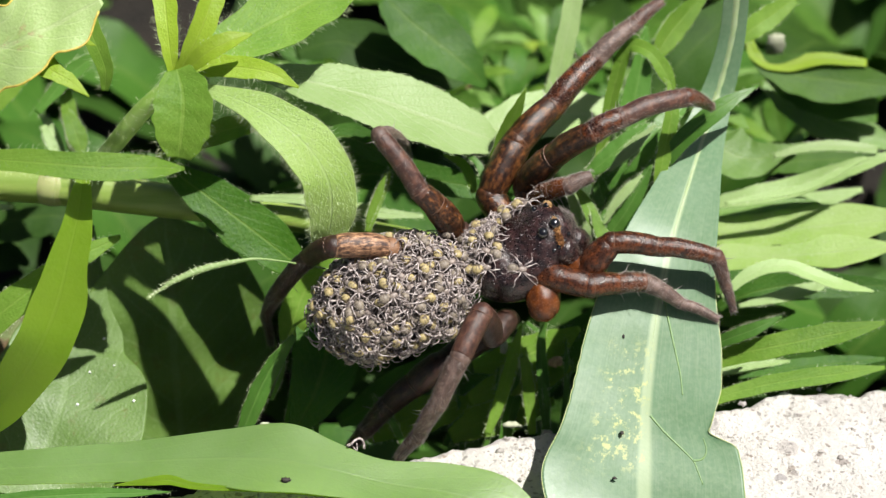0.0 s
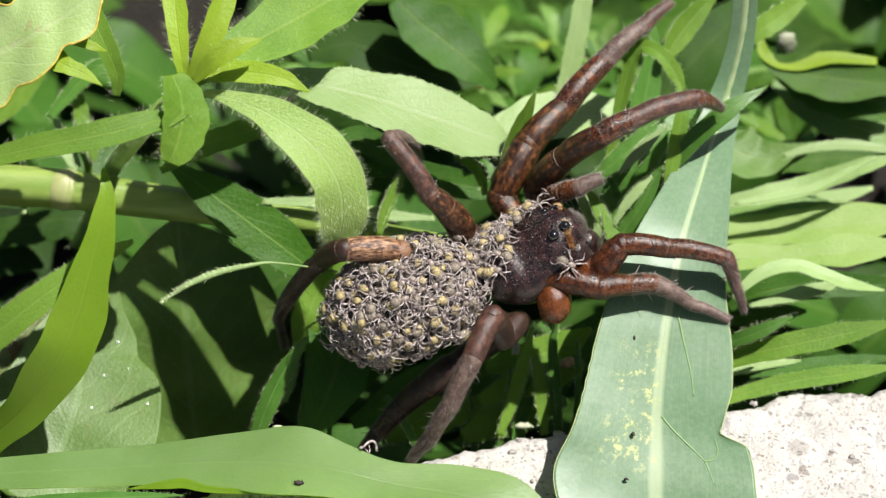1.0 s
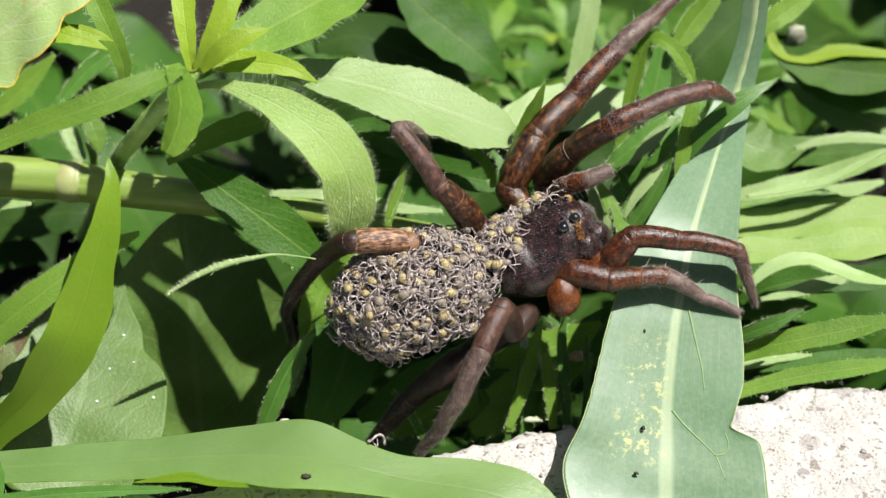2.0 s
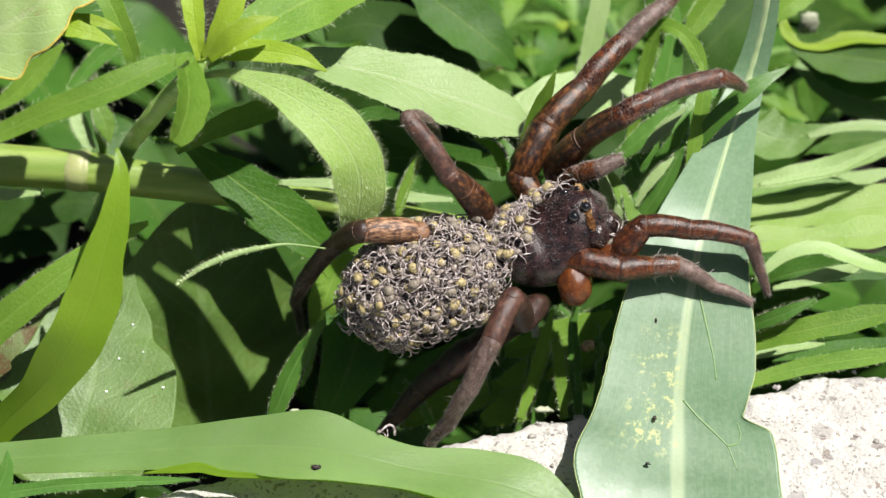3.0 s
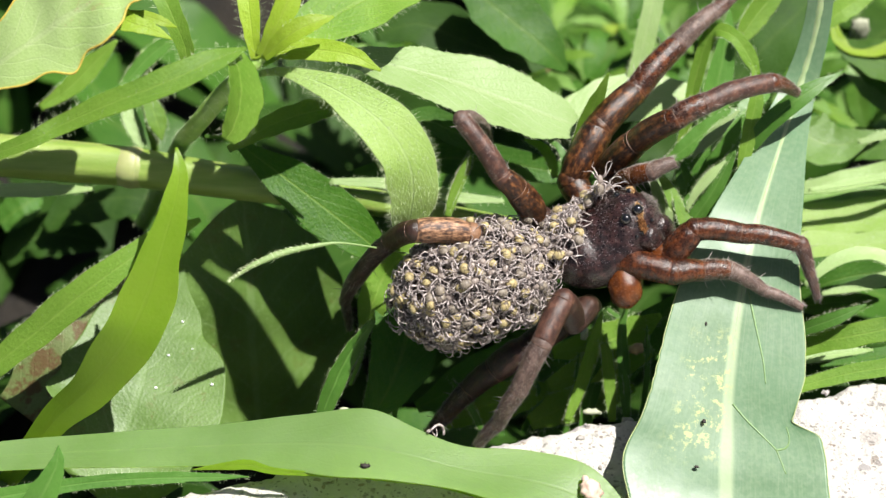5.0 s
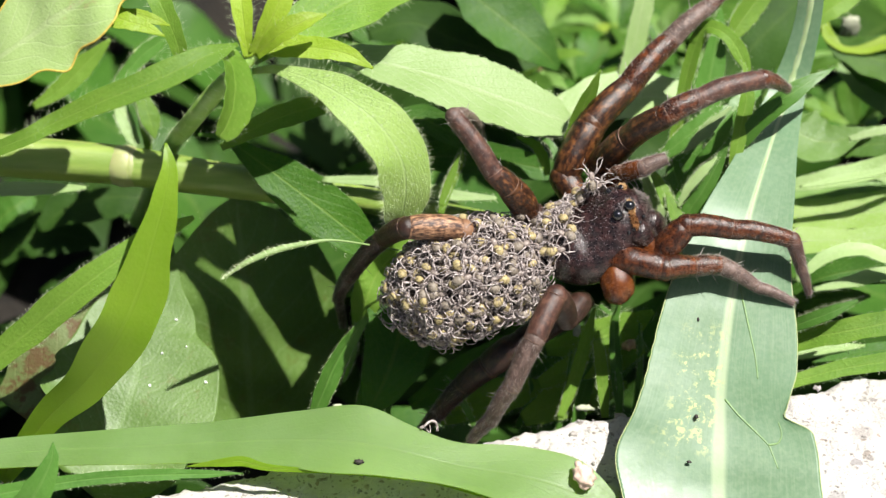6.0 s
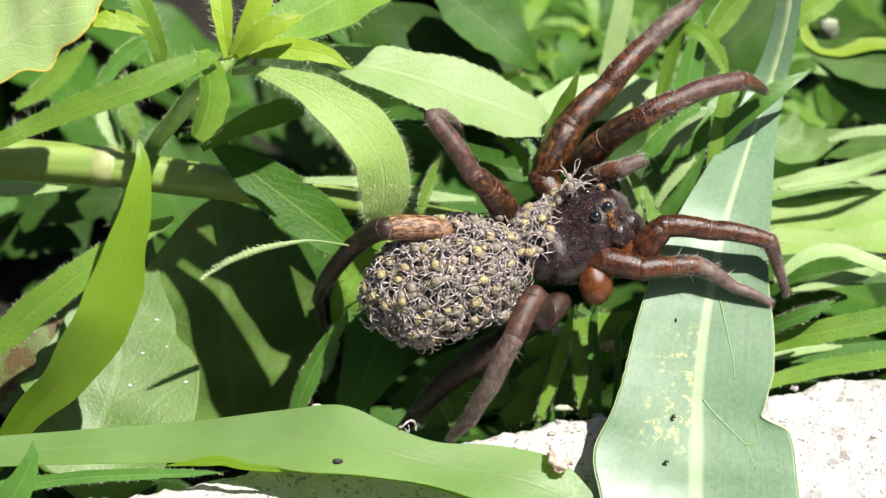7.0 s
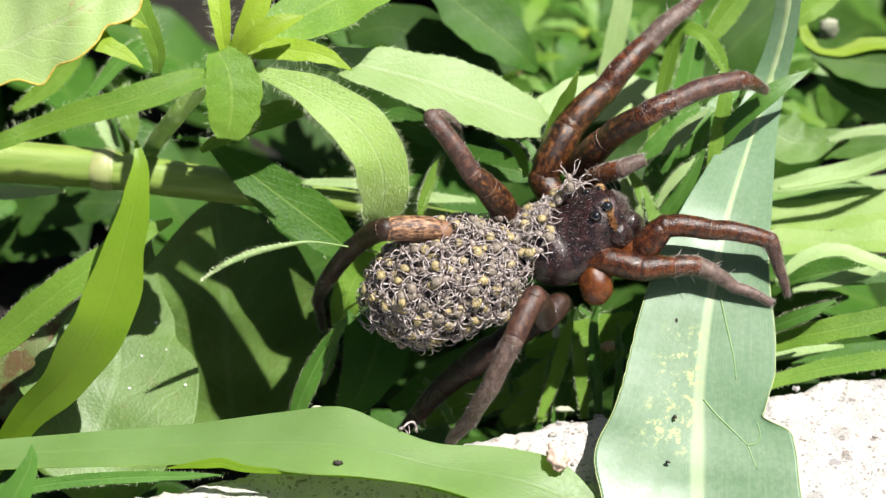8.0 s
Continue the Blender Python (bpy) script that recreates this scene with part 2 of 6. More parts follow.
M_FEMUR = chitin("femur_cuticle", (0.30, 0.120, 0.036), (0.054, 0.0170, 0.0052), (0.007, 0.0030, 0.0018), 0.31, 0.9, 0.5)
M_TIBIA = chitin("tibia_cuticle", (0.200, 0.056, 0.012), (0.066, 0.0170, 0.0038), (0.012, 0.0038, 0.0018), 0.27, 0.9, 0.35)
M_TARSUS = chitin("tarsus_cuticle", (0.27, 0.195, 0.165), (0.130, 0.082, 0.066), (0.050, 0.028, 0.021), 0.5, 0.6, 0.2)
M_SHANK = chitin("shank_cuticle", (0.19, 0.095, 0.062), (0.085, 0.034, 0.021), (0.026, 0.010, 0.007), 0.42, 0.75, 0.3)
M_TAN = chitin("tan_cuticle", (0.52, 0.31, 0.175), (0.27, 0.135, 0.070), (0.030, 0.012, 0.008), 0.44, 0.9, 0.9)
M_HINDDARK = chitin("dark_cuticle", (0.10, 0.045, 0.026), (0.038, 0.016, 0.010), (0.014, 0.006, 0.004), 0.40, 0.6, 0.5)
M_CARAPACE = chitin("carapace_cuticle", (0.070, 0.030, 0.026), (0.022, 0.0080, 0.0068), (0.006, 0.0024, 0.0022), 0.27, 0.7, 0.1)
M_CARAPACE.node_tree.nodes["Principled BSDF"].inputs["Coat Weight"].default_value = 0.45
M_CARAPACE.node_tree.nodes["Principled BSDF"].inputs["Coat Roughness"].default_value = 0.22
M_BULB = chitin("palp_cuticle", (0.21, 0.066, 0.012), (0.13, 0.036, 0.007), (0.060, 0.017, 0.005), 0.22, 0.6, 0.2)

# spiderlings
for shade, lit, deep in (("young_abdomen", (0.36, 0.29, 0.135), (0.09, 0.065, 0.040)), ("young_abdomen_dull", (0.21, 0.175, 0.135), (0.08, 0.064, 0.054))):
    k = Nodes(shade)
    pn = k.noise(2600.0, 3.0)
    dots = k.span(k.voronoi(5200.0), 0.12, 0.34, 1.0, 0.0)
    col = k.mix(k.span(pn, 0.47, 0.60), lit, deep)
    col = k.mix(k.math("MULTIPLY", dots, 0.45), col, (0.50, 0.43, 0.26))
    k.set(Base_Color=col, Roughness=0.55, Specular_IOR_Level=0.45)
    k.bump(pn, 0.3, 0.0001)
    if shade == "young_abdomen":
        M_YABD = k.mat
    else:
        M_YABD2 = k.mat
M_YCAR = plain_material("young_carapace", (0.33, 0.275, 0.24), (0.13, 0.10, 0.085), 0.42, 3500.0)


def young_leg():
    """Grey-violet, half clear legs with darker rings."""
    k = Nodes("young_leg")
    ring = k.noise(3200.0, 2.0)
    k.set(Base_Color=k.mix(k.span(ring, 0.40, 0.60), (0.46, 0.40, 0.38), (0.17, 0.138, 0.13)), Roughness=0.34, Specular_IOR_Level=0.6)
    return k.mat


M_YLEG = young_leg()

# concrete
k = Nodes("concrete")
co = k.coord.outputs["Object"]
g1 = k.noise(260.0, 6.0, 0.65)
g2 = k.noise(1900.0, 5.0, 0.7)
stones = k.voronoi(330.0, out="Color")
sep = k.tree.nodes.new("ShaderNodeSeparateColor")
k.link(stones, sep.inputs[0])
dist = k.voronoi(330.0)
grain = k.math("MULTIPLY", k.span(sep.outputs[0], 0.80, 0.84), k.span(k.math("ADD", dist, k.math("MULTIPLY", g2, 0.35)), 0.42, 0.5, 1.0, 0.0))
col = k.mix(k.span(g1, 0.35, 0.65), (0.66, 0.63, 0.585), (0.56, 0.535, 0.495))
col = k.mix(k.math("MULTIPLY", k.span(g2, 0.56, 0.66), 0.5), col, (0.22, 0.20, 0.18))
col = k.mix(k.math("MULTIPLY", grain, 0.5), col, k.mix(sep.outputs[1], (0.25, 0.25, 0.28), (0.36, 0.27, 0.19)))
warp = k.tree.nodes.new("ShaderNodeTexNoise")
warp.inputs["Scale"].default_value = 700.0
k.link(co, warp.inputs["Vector"])
bent = k.tree.nodes.new("ShaderNodeVectorMath")
bent.operation = "MULTIPLY_ADD"
k.link(warp.outputs["Color"], bent.inputs[0])
bent.inputs[1].default_value = (0.0016, 0.0008, 0.0008)
k.link(co, bent.inputs[2])
for size, cut, tone_a, tone_b in ((800.0, 0.82, (0.20, 0.19, 0.21), (0.24, 0.17, 0.12)), (1500.0, 0.72, (0.10, 0.09, 0.095), (0.24, 0.15, 0.09)), (2600.0, 0.62, (0.20, 0.18, 0.165), (0.12, 0.10, 0.085))):
    sep2 = k.tree.nodes.new("ShaderNodeSeparateColor")
    k.link(k.voronoi(size, out="Color", vector=bent.outputs[0]), sep2.inputs[0])
    reach = k.math("MULTIPLY", sep2.outputs[2], 0.22)
    fleck = k.math("MULTIPLY", k.span(sep2.outputs[0], cut, cut + 0.03), k.span(k.math("SUBTRACT", k.math("ADD", k.voronoi(size, vector=bent.outputs[0]), k.math("MULTIPLY", g2, 0.35)), reach), 0.30, 0.40, 1.0, 0.0))
    col = k.mix(k.math("MULTIPLY", fleck, 0.6), col, k.mix(sep2.outputs[1], tone_a, tone_b))
k.set(Base_Color=col, Roughness=0.85, Specular_IOR_Level=0.3)
k.bump(k.math("ADD", g2, k.math("MULTIPLY", g1, 1.5)), 0.9, 0.0006)
M_STONE = k.mat
M_GRIT = plain_material("grit", (0.42, 0.39, 0.36), (0.24, 0.22, 0.20), 0.8, 900, 0.8)

k = Nodes("soil")
s1 = k.noise(90.0, 8.0, 0.7)
s2 = k.noise(900.0, 6.0, 0.7)
# near-black base colour stands in for the shade between the weeds
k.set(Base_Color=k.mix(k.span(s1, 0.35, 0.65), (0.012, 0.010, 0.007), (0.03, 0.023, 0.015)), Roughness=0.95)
k.bump(k.math("ADD", s1, s2), 1.0, 0.002)
M_SOIL = k.mat

# ---- mesh helpers (millimetres in, metres out) ----


def catmull(points, count):
    """count + 1 samples of a smooth curve through the points."""
    p = np.array(points, float)
    p = np.vstack([2 * p[0] - p[1], p, 2 * p[-1] - p[-2]])
    out = []
    for i in range(count + 1):
        s = i / count * (len(p) - 3)
        j = min(int(s), len(p) - 4)
        t = s - j
        a, b, c, d = p[j:j + 4]
        out.append(0.5 * (2 * b + (c - a) * t + (2 * a - 5 * b + 4 * c - d) * t * t + (3 * b - a - 3 * c + d) * t ** 3))
    return np.array(out)


def unit(v):
    n = np.linalg.norm(v)
    return v / n if n > 1e-9 else v


def mesh_of(name, verts, faces, material, uvs=None, smooth=True):
    """verts in metres."""
    me = bpy.data.meshes.new(name)
    me.from_pydata([tuple(v) for v in verts], [], faces)
    if uvs is not None:
        layer = me.uv_layers.new(name="uv")
        idx = np.empty(len(me.loops), dtype=np.int32)
        me.loops.foreach_get("vertex_index", idx)
        layer.data.foreach_set("uv", np.asarray(uvs, dtype=np.float32)[idx].ravel())
    if smooth:
        me.polygons.foreach_set("use_smooth", [True] * len(me.polygons))
    me.materials.append(material)
    me.update()
    return me


def spot(ob):
    """Where a thing's or part's own origin lies in the world, in mm (parts are never turned at rest)."""
    v = np.zeros(3)
    while ob:
        v = v + np.array(ob.location) * 1000.0
        ob = ob.parent
    return v


def thing(name, at, label, category, group="", kind=""):
    ob = new(name)
    ob.empty_display_size = 0.003
    ob.location = Vector(at) * MM
    return tagged(ob, label, category, group, kind)


def part(name, verts, faces, material, parent, origin, label="", uvs=None, smooth=True, kind=""):
    """One mesh under a thing or part; verts and origin in world mm."""
    o = np.array(origin, float)
    ob = new(name, mesh_of(name, (np.array(verts, float) - o) * MM, faces, material, uvs, smooth))
    ob.parent = parent
    ob.location = (o - (spot(parent) if parent else 0)) * MM
    return tagged(ob, label, kind=kind)


def tube(points, sides=10, samples=24, caps=True, lobes=0, depth=0.0):
    """A round, tapered tube through (x, y, z, radius)."""
    c = catmull(points, samples)
    c[:, 3] = np.maximum(c[:, 3], 0.004)
    verts, faces = [], []
    ref = None
    for i in range(len(c)):
        tan = unit(c[min(i + 1, samples), :3] - c[max(i - 1, 0), :3])
        if ref is None:
            ref = unit(np.cross(tan, (0.3, 0.2, 1.0)))
        ref = unit(ref - tan * (ref @ tan))
        other = np.cross(tan, ref)
        for s in range(sides):
            a = 2 * math.pi * s / sides
            r = c[i, 3] * (1 + depth * math.cos(lobes * a))
            verts.append(c[i, :3] + r * (math.cos(a) * ref + math.sin(a) * other))
    for i in range(samples):
        for s in range(sides):
            t = (s + 1) % sides
            faces.append((i * sides + s, i * sides + t, (i + 1) * sides + t, (i + 1) * sides + s))
    if caps:
        faces.append(tuple(range(sides - 1, -1, -1)))
        faces.append(tuple(samples * sides + s for s in range(sides)))
    return verts, faces


def needles(roots):
    """Thin tapered hairs from (root, way, length, radius)."""
    verts, faces = [], []
    for root, way, length, r in roots:
        way = unit(np.array(way, float))
        a = unit(np.cross(way, (0.31, 0.77, 0.55)))
        b = np.cross(way, a)
        n = len(verts)
        root = np.array(root, float)
        for s in range(3):
            w = 2 * math.pi * s / 3
            verts.append(root + r * (math.cos(w) * a + math.sin(w) * b))
        verts.append(root + way * length)
        faces += [(n, n + 1, n + 3), (n + 1, n + 2, n + 3), (n + 2, n, n + 3)]
    return verts, faces


def margin(rim, side, r=0.09):
    """A thin rim along one edge of a blade."""
    pts = [(*p, r) for p, out, nrm, tan, u in rim[side::2][2:-2:2]]
    return tube(pts, 6, max(60, len(pts) * 2))


class Blade:
    """A leaf blade along a spine of (x, y, z, half width) in mm, its face turned towards up."""

    def __init__(self, spine, up, keel=0.12, wave=0.03, teeth=0, bite=0.1, rough=0.03, thick=0.16, nu=44, nv=10, seed=1, bow=0.0, lobes=(), cuts=()):
        rnd = random.Random(seed)
        c = catmull(spine, nu)
        c[:, 3] = np.maximum(c[:, 3], 0.03)
        up = np.array(up, float)
        self.verts, self.uvs, self.faces = [], [], []
        self.rim, self.mid = [], []
        cols = sorted({-1 + 2 * j / nv for j in range(nv + 1)} | {-0.975, 0.975})
        nv = len(cols) - 1
        ring = 2 * (nv + 1)
        ph = [rnd.uniform(0, 6.28) for _ in range(6)]
        for i in range(nu + 1):
            tan = unit(c[min(i + 1, nu), :3] - c[max(i - 1, 0), :3])
            side = unit(np.cross(tan, up))
            nrm = np.cross(side, tan)
            hw, u = c[i, 3], i / nu
            top, low = [], []
            for v in cols:
                e = hw * (1 + rough * (math.sin(9 * u * 3 + ph[0] + v) + math.sin(17 * u * 2.3 + ph[1] - v)))
                if teeth:
                    saw = (u * teeth + (0.37 if v < 0 else 0.0)) % 1.0
                    e *= 1 - bite * abs(v) ** 3 * saw
                for at, width, deep, sgn in lobes:
                    if v * sgn > 0:
                        e *= 1 - deep * abs(v) ** 5 * math.exp(-((u - at) / width) ** 2)
                for u0, u1, deep, sgn in cuts:
                    if v * sgn > 0 and u0 < u < u1 + 0.02:
                        e *= 1 - deep * abs(v) ** 5 * (((u - u0) / (u1 - u0)) ** 1.3 if u < u1 else max(0.0, 1 - (u - u1) / 0.02))
                h = keel * hw * abs(v) ** 1.5 + bow * hw * (1 - v * v)
                h += wave * hw * abs(v) * math.sin(13 * u + ph[2] + (1.8 if v < 0 else 0))
                h += wave * 0.4 * hw * math.sin(29 * u + ph[3] + 2.5 * v)
                p = c[i, :3] + side * v * e + nrm * h
                t = thick * (0.35 + 0.65 * (1 - v * v))
                top.append(p + nrm * t / 2)
                low.append(p - nrm * t / 2)
                if abs(v) == 1:
                    self.rim.append((p, side * v, nrm, tan, u))
                if v == 0:
                    self.mid.append((p, nrm, hw, u, tan))
            self.verts += top + low[::-1]
            vs = [(u, (v + 1) / 2) for v in cols]
            self.uvs += vs + vs[::-1]
        for i in range(nu):
            for s in range(ring):
                t = (s + 1) % ring
                self.faces.append((i * ring + s, i * ring + t, (i + 1) * ring + t, (i + 1) * ring + s))
        self.faces.append(tuple(range(ring - 1, -1, -1)))
        self.faces.append(tuple(nu * ring + s for s in range(ring)))
        self.nu, self.ring, self.nv, self.cols = nu, ring, nv, cols

    def at(self, u, v):
        """A place on the upper face, u along the blade and v across it from -1 to 1."""
        i = min(max(u * self.nu, 0), self.nu - 0.001)
        a, f = int(i), i - int(i)
        out = 0
        for row, w in ((a, 1 - f), (a + 1, f)):
            line = np.array(self.verts[row * self.ring:row * self.ring + self.nv + 1])
            out = out + w * np.array([np.interp(v, self.cols, line[:, n]) for n in range(3)])
        return out

    def build(self, name, material, parent, label="", hair=0, hair_len=0.7, face_hair=0, rib=0.0, seed=3, hair_material=None):
        rnd = random.Random(seed)
        origin = self.mid[0][0]
        ob = part(name, self.verts, self.faces, material, parent, origin, label, self.uvs)
        if hair or face_hair:
            roots = []
            for _ in range(int(hair * 1.8)):
                p, out, nrm, tan, u = rnd.choice(self.rim)
                p = p + tan * rnd.uniform(-0.5, 0.5)
                way = out + 0.5 * nrm * rnd.uniform(-1, 1) + tan * rnd.uniform(-0.1, 0.7)
                roots.append((p, way, hair_len * rnd.uniform(0.3, 1.1), 0.011))
            for _ in range(face_hair * 2):
                i, j = rnd.randrange(1, self.nu), rnd.randrange(0, self.nv + 1)
                p, (_, nrm, _, _, tan) = self.verts[i * self.ring + j], self.mid[i]
                q = self.verts[i * self.ring + max(j - 1, 0)]
                p = p + (q - p) * rnd.random() + tan * rnd.uniform(-0.3, 0.3)
                roots.append((p, nrm + tan * rnd.uniform(0.2, 1.3) + np.array([rnd.uniform(-.5, .5) for _ in range(3)]), hair_len * rnd.uniform(0.2, 0.6), 0.010))
            v, f = needles(roots)
            part("hair", v, f, hair_material or M_HAIRWHITE, ob, origin, "short pale hairs", smooth=False, kind="stuff")
        if rib:
            pts = [(*(p - n * max(rib * (0.75 - 0.7 * u), 0.01)), max(rib * (1.05 - u), 0.02)) for p, n, hw, u, t in self.mid[1:-2:3]]
            v, f = tube(pts, 8, 40)
            part("midrib", v, f, M_RIB if rib > 0.4 else M_SOFTRIB, ob, origin, "raised midrib")
        return ob


def leaf_on(parent, name, material, spine, up, label="", hair=0, hair_len=0.7, face_hair=0, rib=0.0, seed=1, **shape):
    return Blade(spine, up, seed=seed, **shape).build(name, material, parent, label, hair, hair_len, face_hair, rib, seed + 50)


def ellipsoid(centre, axes, radii, seg=24, rings=14, rough=0.0, seed=1):
    """An ellipsoid with its own axes (three unit vectors)."""
    c = np.array(centre, float)
    ax = [np.array(a, float) for a in axes]
    verts, faces = [], []
    for i in range(rings + 1):
        th = math.pi * i / rings
        for j in range(seg):
            ph = 2 * math.pi * j / seg
            d = (math.cos(th), math.sin(th) * math.cos(ph), math.sin(th) * math.sin(ph))
            k = 1 + rough * noise.noise(Vector(d) * 2.3 + Vector((seed, 0, 0)))
            verts.append(c + sum(ax[n] * d[n] * radii[n] * k for n in range(3)))
    for i in range(rings):
        for j in range(seg):
            t = (j + 1) % seg
            faces.append((i * seg + j, i * seg + t, (i + 1) * seg + t, (i + 1) * seg + j))
    return verts, faces


# ---- setting: ground and concrete slab ----
def ground():
    n = 90
    xs = [(-1 if a < 0 else 1) * (abs(a) ** 3.4) * 9000 for a in np.linspace(-1, 1, n)]
    verts = [(x, y + 40, -26 + 3.0 * noise.noise(Vector((x, y, 0)) * 0.05)) for y in xs for x in xs]
    faces = [(j * n + i, j * n + i + 1, (j + 1) * n + i + 1, (j + 1) * n + i) for j in range(n - 1) for i in range(n - 1)]
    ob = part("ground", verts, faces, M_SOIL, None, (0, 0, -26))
    tagged(ob, "crumbly soil, its colour darkened for the shade under the weeds", "ground", kind="structure")


EDGE = [(-140, -25), (-60, -22), (-23.88, -15.52), (-12.79, -11.63), (-1.09, -10.33), (4.37, -8.66), (9.87, -7.46),
        (18.17, -6.42), (25.19, -4.77), (29.51, -3.16), (32.81, -2.66), (36.4, -2.91), (60, 2), (150, 8)]


def slab():
    """A rough concrete slab whose broken rim runs along EDGE."""
    xs = np.concatenate([[-900, -900, -500, -250], np.arange(-150, -45, 5.0), np.arange(-45, 60, 0.45), np.arange(60, 150, 5.0), [250, 500, 900, 900]])
    ex, ey = [p[0] for p in EDGE], [p[1] for p in EDGE]
    back = np.concatenate([np.linspace(0, 1.6, 6), np.arange(2.0, 26, 0.45), np.linspace(28, 260, 22), [400, 600, 900, 900]])
    verts, faces = [], []
    for i, x in enumerate(xs):
        y0 = float(np.interp(x, ex, ey)) + 0.7 * noise.noise(Vector((x * 0.35, 3, 1))) + 0.35 * noise.noise(Vector((x * 1.3, 7, 1)))
        verts.append((x, y0 + 1.0, -27.0))
        verts.append((x, y0 + 0.5, -6.0 + noise.noise(Vector((x * 0.5, 0, 9)))))
        for j, d in enumerate(back):
            y = y0 - d
            if i in (0, len(xs) - 1) or j == len(back) - 1:
                verts.append((x, y, -27.0))
                continue
            z = 0.30 * noise.noise(Vector((x, y, 0)) * 0.55) + 0.22 * noise.noise(Vector((x, y, 4)) * 1.7) - 0.35
            verts.append((x, y, z - 1.1 * max(0.0, 1 - d / 1.5) ** 2))
    m = len(back) + 2
    for i in range(len(xs) - 1):
        for j in range(m - 1):
            faces.append((i * m + j, i * m + j + 1, (i + 1) * m + j + 1, (i + 1) * m + j))
    ob = part("pavement", verts, faces, M_STONE, None, (0, -20, 0))
    tagged(ob, "sunlit rough concrete slab with a broken edge", "concrete slab", kind="structure")
    # loose and half-sunk aggregate
    rnd = random.Random(5)
    gv, gf = [], []
    for _ in range(700):
        x = rnd.uniform(-40, 42)
        y = float(np.interp(x, ex, ey)) - rnd.uniform(0.4, 26)
        r = rnd.choice((0.08, 0.1, 0.12, 0.16, 0.2, 0.28))
        v, f = ellipsoid((x, y, -0.42), ((1, 0, 0), (0, 1, 0), (0, 0, 1)), (r * rnd.uniform(0.8, 1.7), r, r * 0.4), 9, 6, 1.3, rnd.random() * 50)
        gf += [tuple(a + len(gv) for a in q) for q in f]
        gv += v
    ob = part("grit", gv, gf, M_GRIT, None, (0, -20, 0))
    tagged(ob, "small grey aggregate grains in the concrete", "grit", kind="stuff")


ground()
slab()

# ---- foliage ----
FACING = (0, -0.7, 0.7)

# the waxy leaf that lies over the slab
big = thing("waxy_leaf", (25.99, 20, 23.52), "long blue-green waxy leaf with a pale midrib lying over the concrete", "leaf")
wx = Blade([(26.1, 19.87, 24.8, 1.03), (25.92, 18.26, 18.95, 1.13), (24.49, 15.04, 14.31, 1.5), (22.46, 8.82, 13.05, 2.4), (20.3, 1.66, 11.68, 3.81), (18.89, -4.13, 8.58, 5.13), (18.08, -9.26, 5.57, 6), (17.86, -13.06, 3.19, 7.46), (17.72, -16.2, 1.45, 7.93), (17.81, -19.63, -0.56, 7.32), (18.03, -23.66, -4.59, 4), (18.16, -25.53, -6.45, 0.44)], (0.05, -0.36, 0.93),
        keel=0.08, wave=0.014, rough=0.02, thick=0.14, nu=220, nv=20, seed=4, teeth=110, bite=0.012, cuts=((0.525, 0.602, 0.27, -1),))
wxp = wx.build("blade", M_BLUE, big, "waxy blue-green blade with a bitten edge", rib=0.55)
for side in (0, 1):
    v, f = margin(wx.rim[160:], side, 0.045)
    part("margin", v, f, M_RIM, wxp, wx.mid[0][0], "thin pale leaf margin")
for run in ([(0.575, -0.06), (0.600, -0.22), (0.630, -0.40), (0.650, -0.50), (0.668, -0.53), (0.70, -0.58)], [(0.650, -0.50), (0.645, -0.60), (0.630, -0.66), (0.610, -0.68)],
            [(0.43, -0.10), (0.47, -0.28), (0.51, -0.42), (0.54, -0.48)]):
    pts = [(*(wx.at(u, w) - np.array((0, -0.01, 0.03))), 0.085 * (1.15 - 0.6 * i / len(run))) for i, (u, w) in enumerate(run)]
    v, f = tube(pts, 8, 30)
    part("vein", v, f, M_VEIN, wxp, wx.mid[0][0], "fine pale side vein")


# long smooth leaf in front
long_leaf = thing("smooth_leaf", (-39.02, -13.59, 0.53), "long bright green smooth leaf lying along the slab edge", "leaf")
leaf_on(long_leaf, "blade", M_LONG, [(-42.15, -13.82, 0.31, 1.17), (-37.68, -13.41, 0.72, 1.48), (-30.46, -13.41, 1.42, 1.63), (-22.42, -13.23, 1.88, 1.89), (-15.65, -13.82, 2.99, 2.52), (-11.16, -14.66, 3.85, 3.19), (-7.19, -15.45, 3.63, 2.54), (-2.81, -16.16, 2.91, 2.04), (2.02, -16.72, 2.35, 2.65), (5.97, -17.46, 1.61, 2.63), (9.04, -18.55, 0.52, 1.4), (10.35, -19.32, -0.25, 0.2)], (0, -0.15, 0.99), "smooth bright green blade",
        keel=0.10, wave=0.05, rough=0.02, thick=0.22, nu=80, nv=12, seed=8, rib=0.25)

leaf_on(long_leaf, "curled_margin", M_BLADE, [(-23.93, -15.96, 2.27, 0.04), (-21.22, -16.11, 2.96, 0.31), (-19.43, -16.16, 3.19, 0.4), (-17.22, -16.49, 2.86, 0.27), (-12.8, -16.81, 2.82, 0.18), (-8.39, -17.04, 2.88, 0.31), (-3.99, -17.54, 2.66, 0.35), (0.4, -18.39, 1.82, 0.35), (4.81, -19.35, 0.29, 0.09)], (0, -0.76, 0.65), "yellow-green rolled-up margin", seed=9, nu=60, thick=0.1)

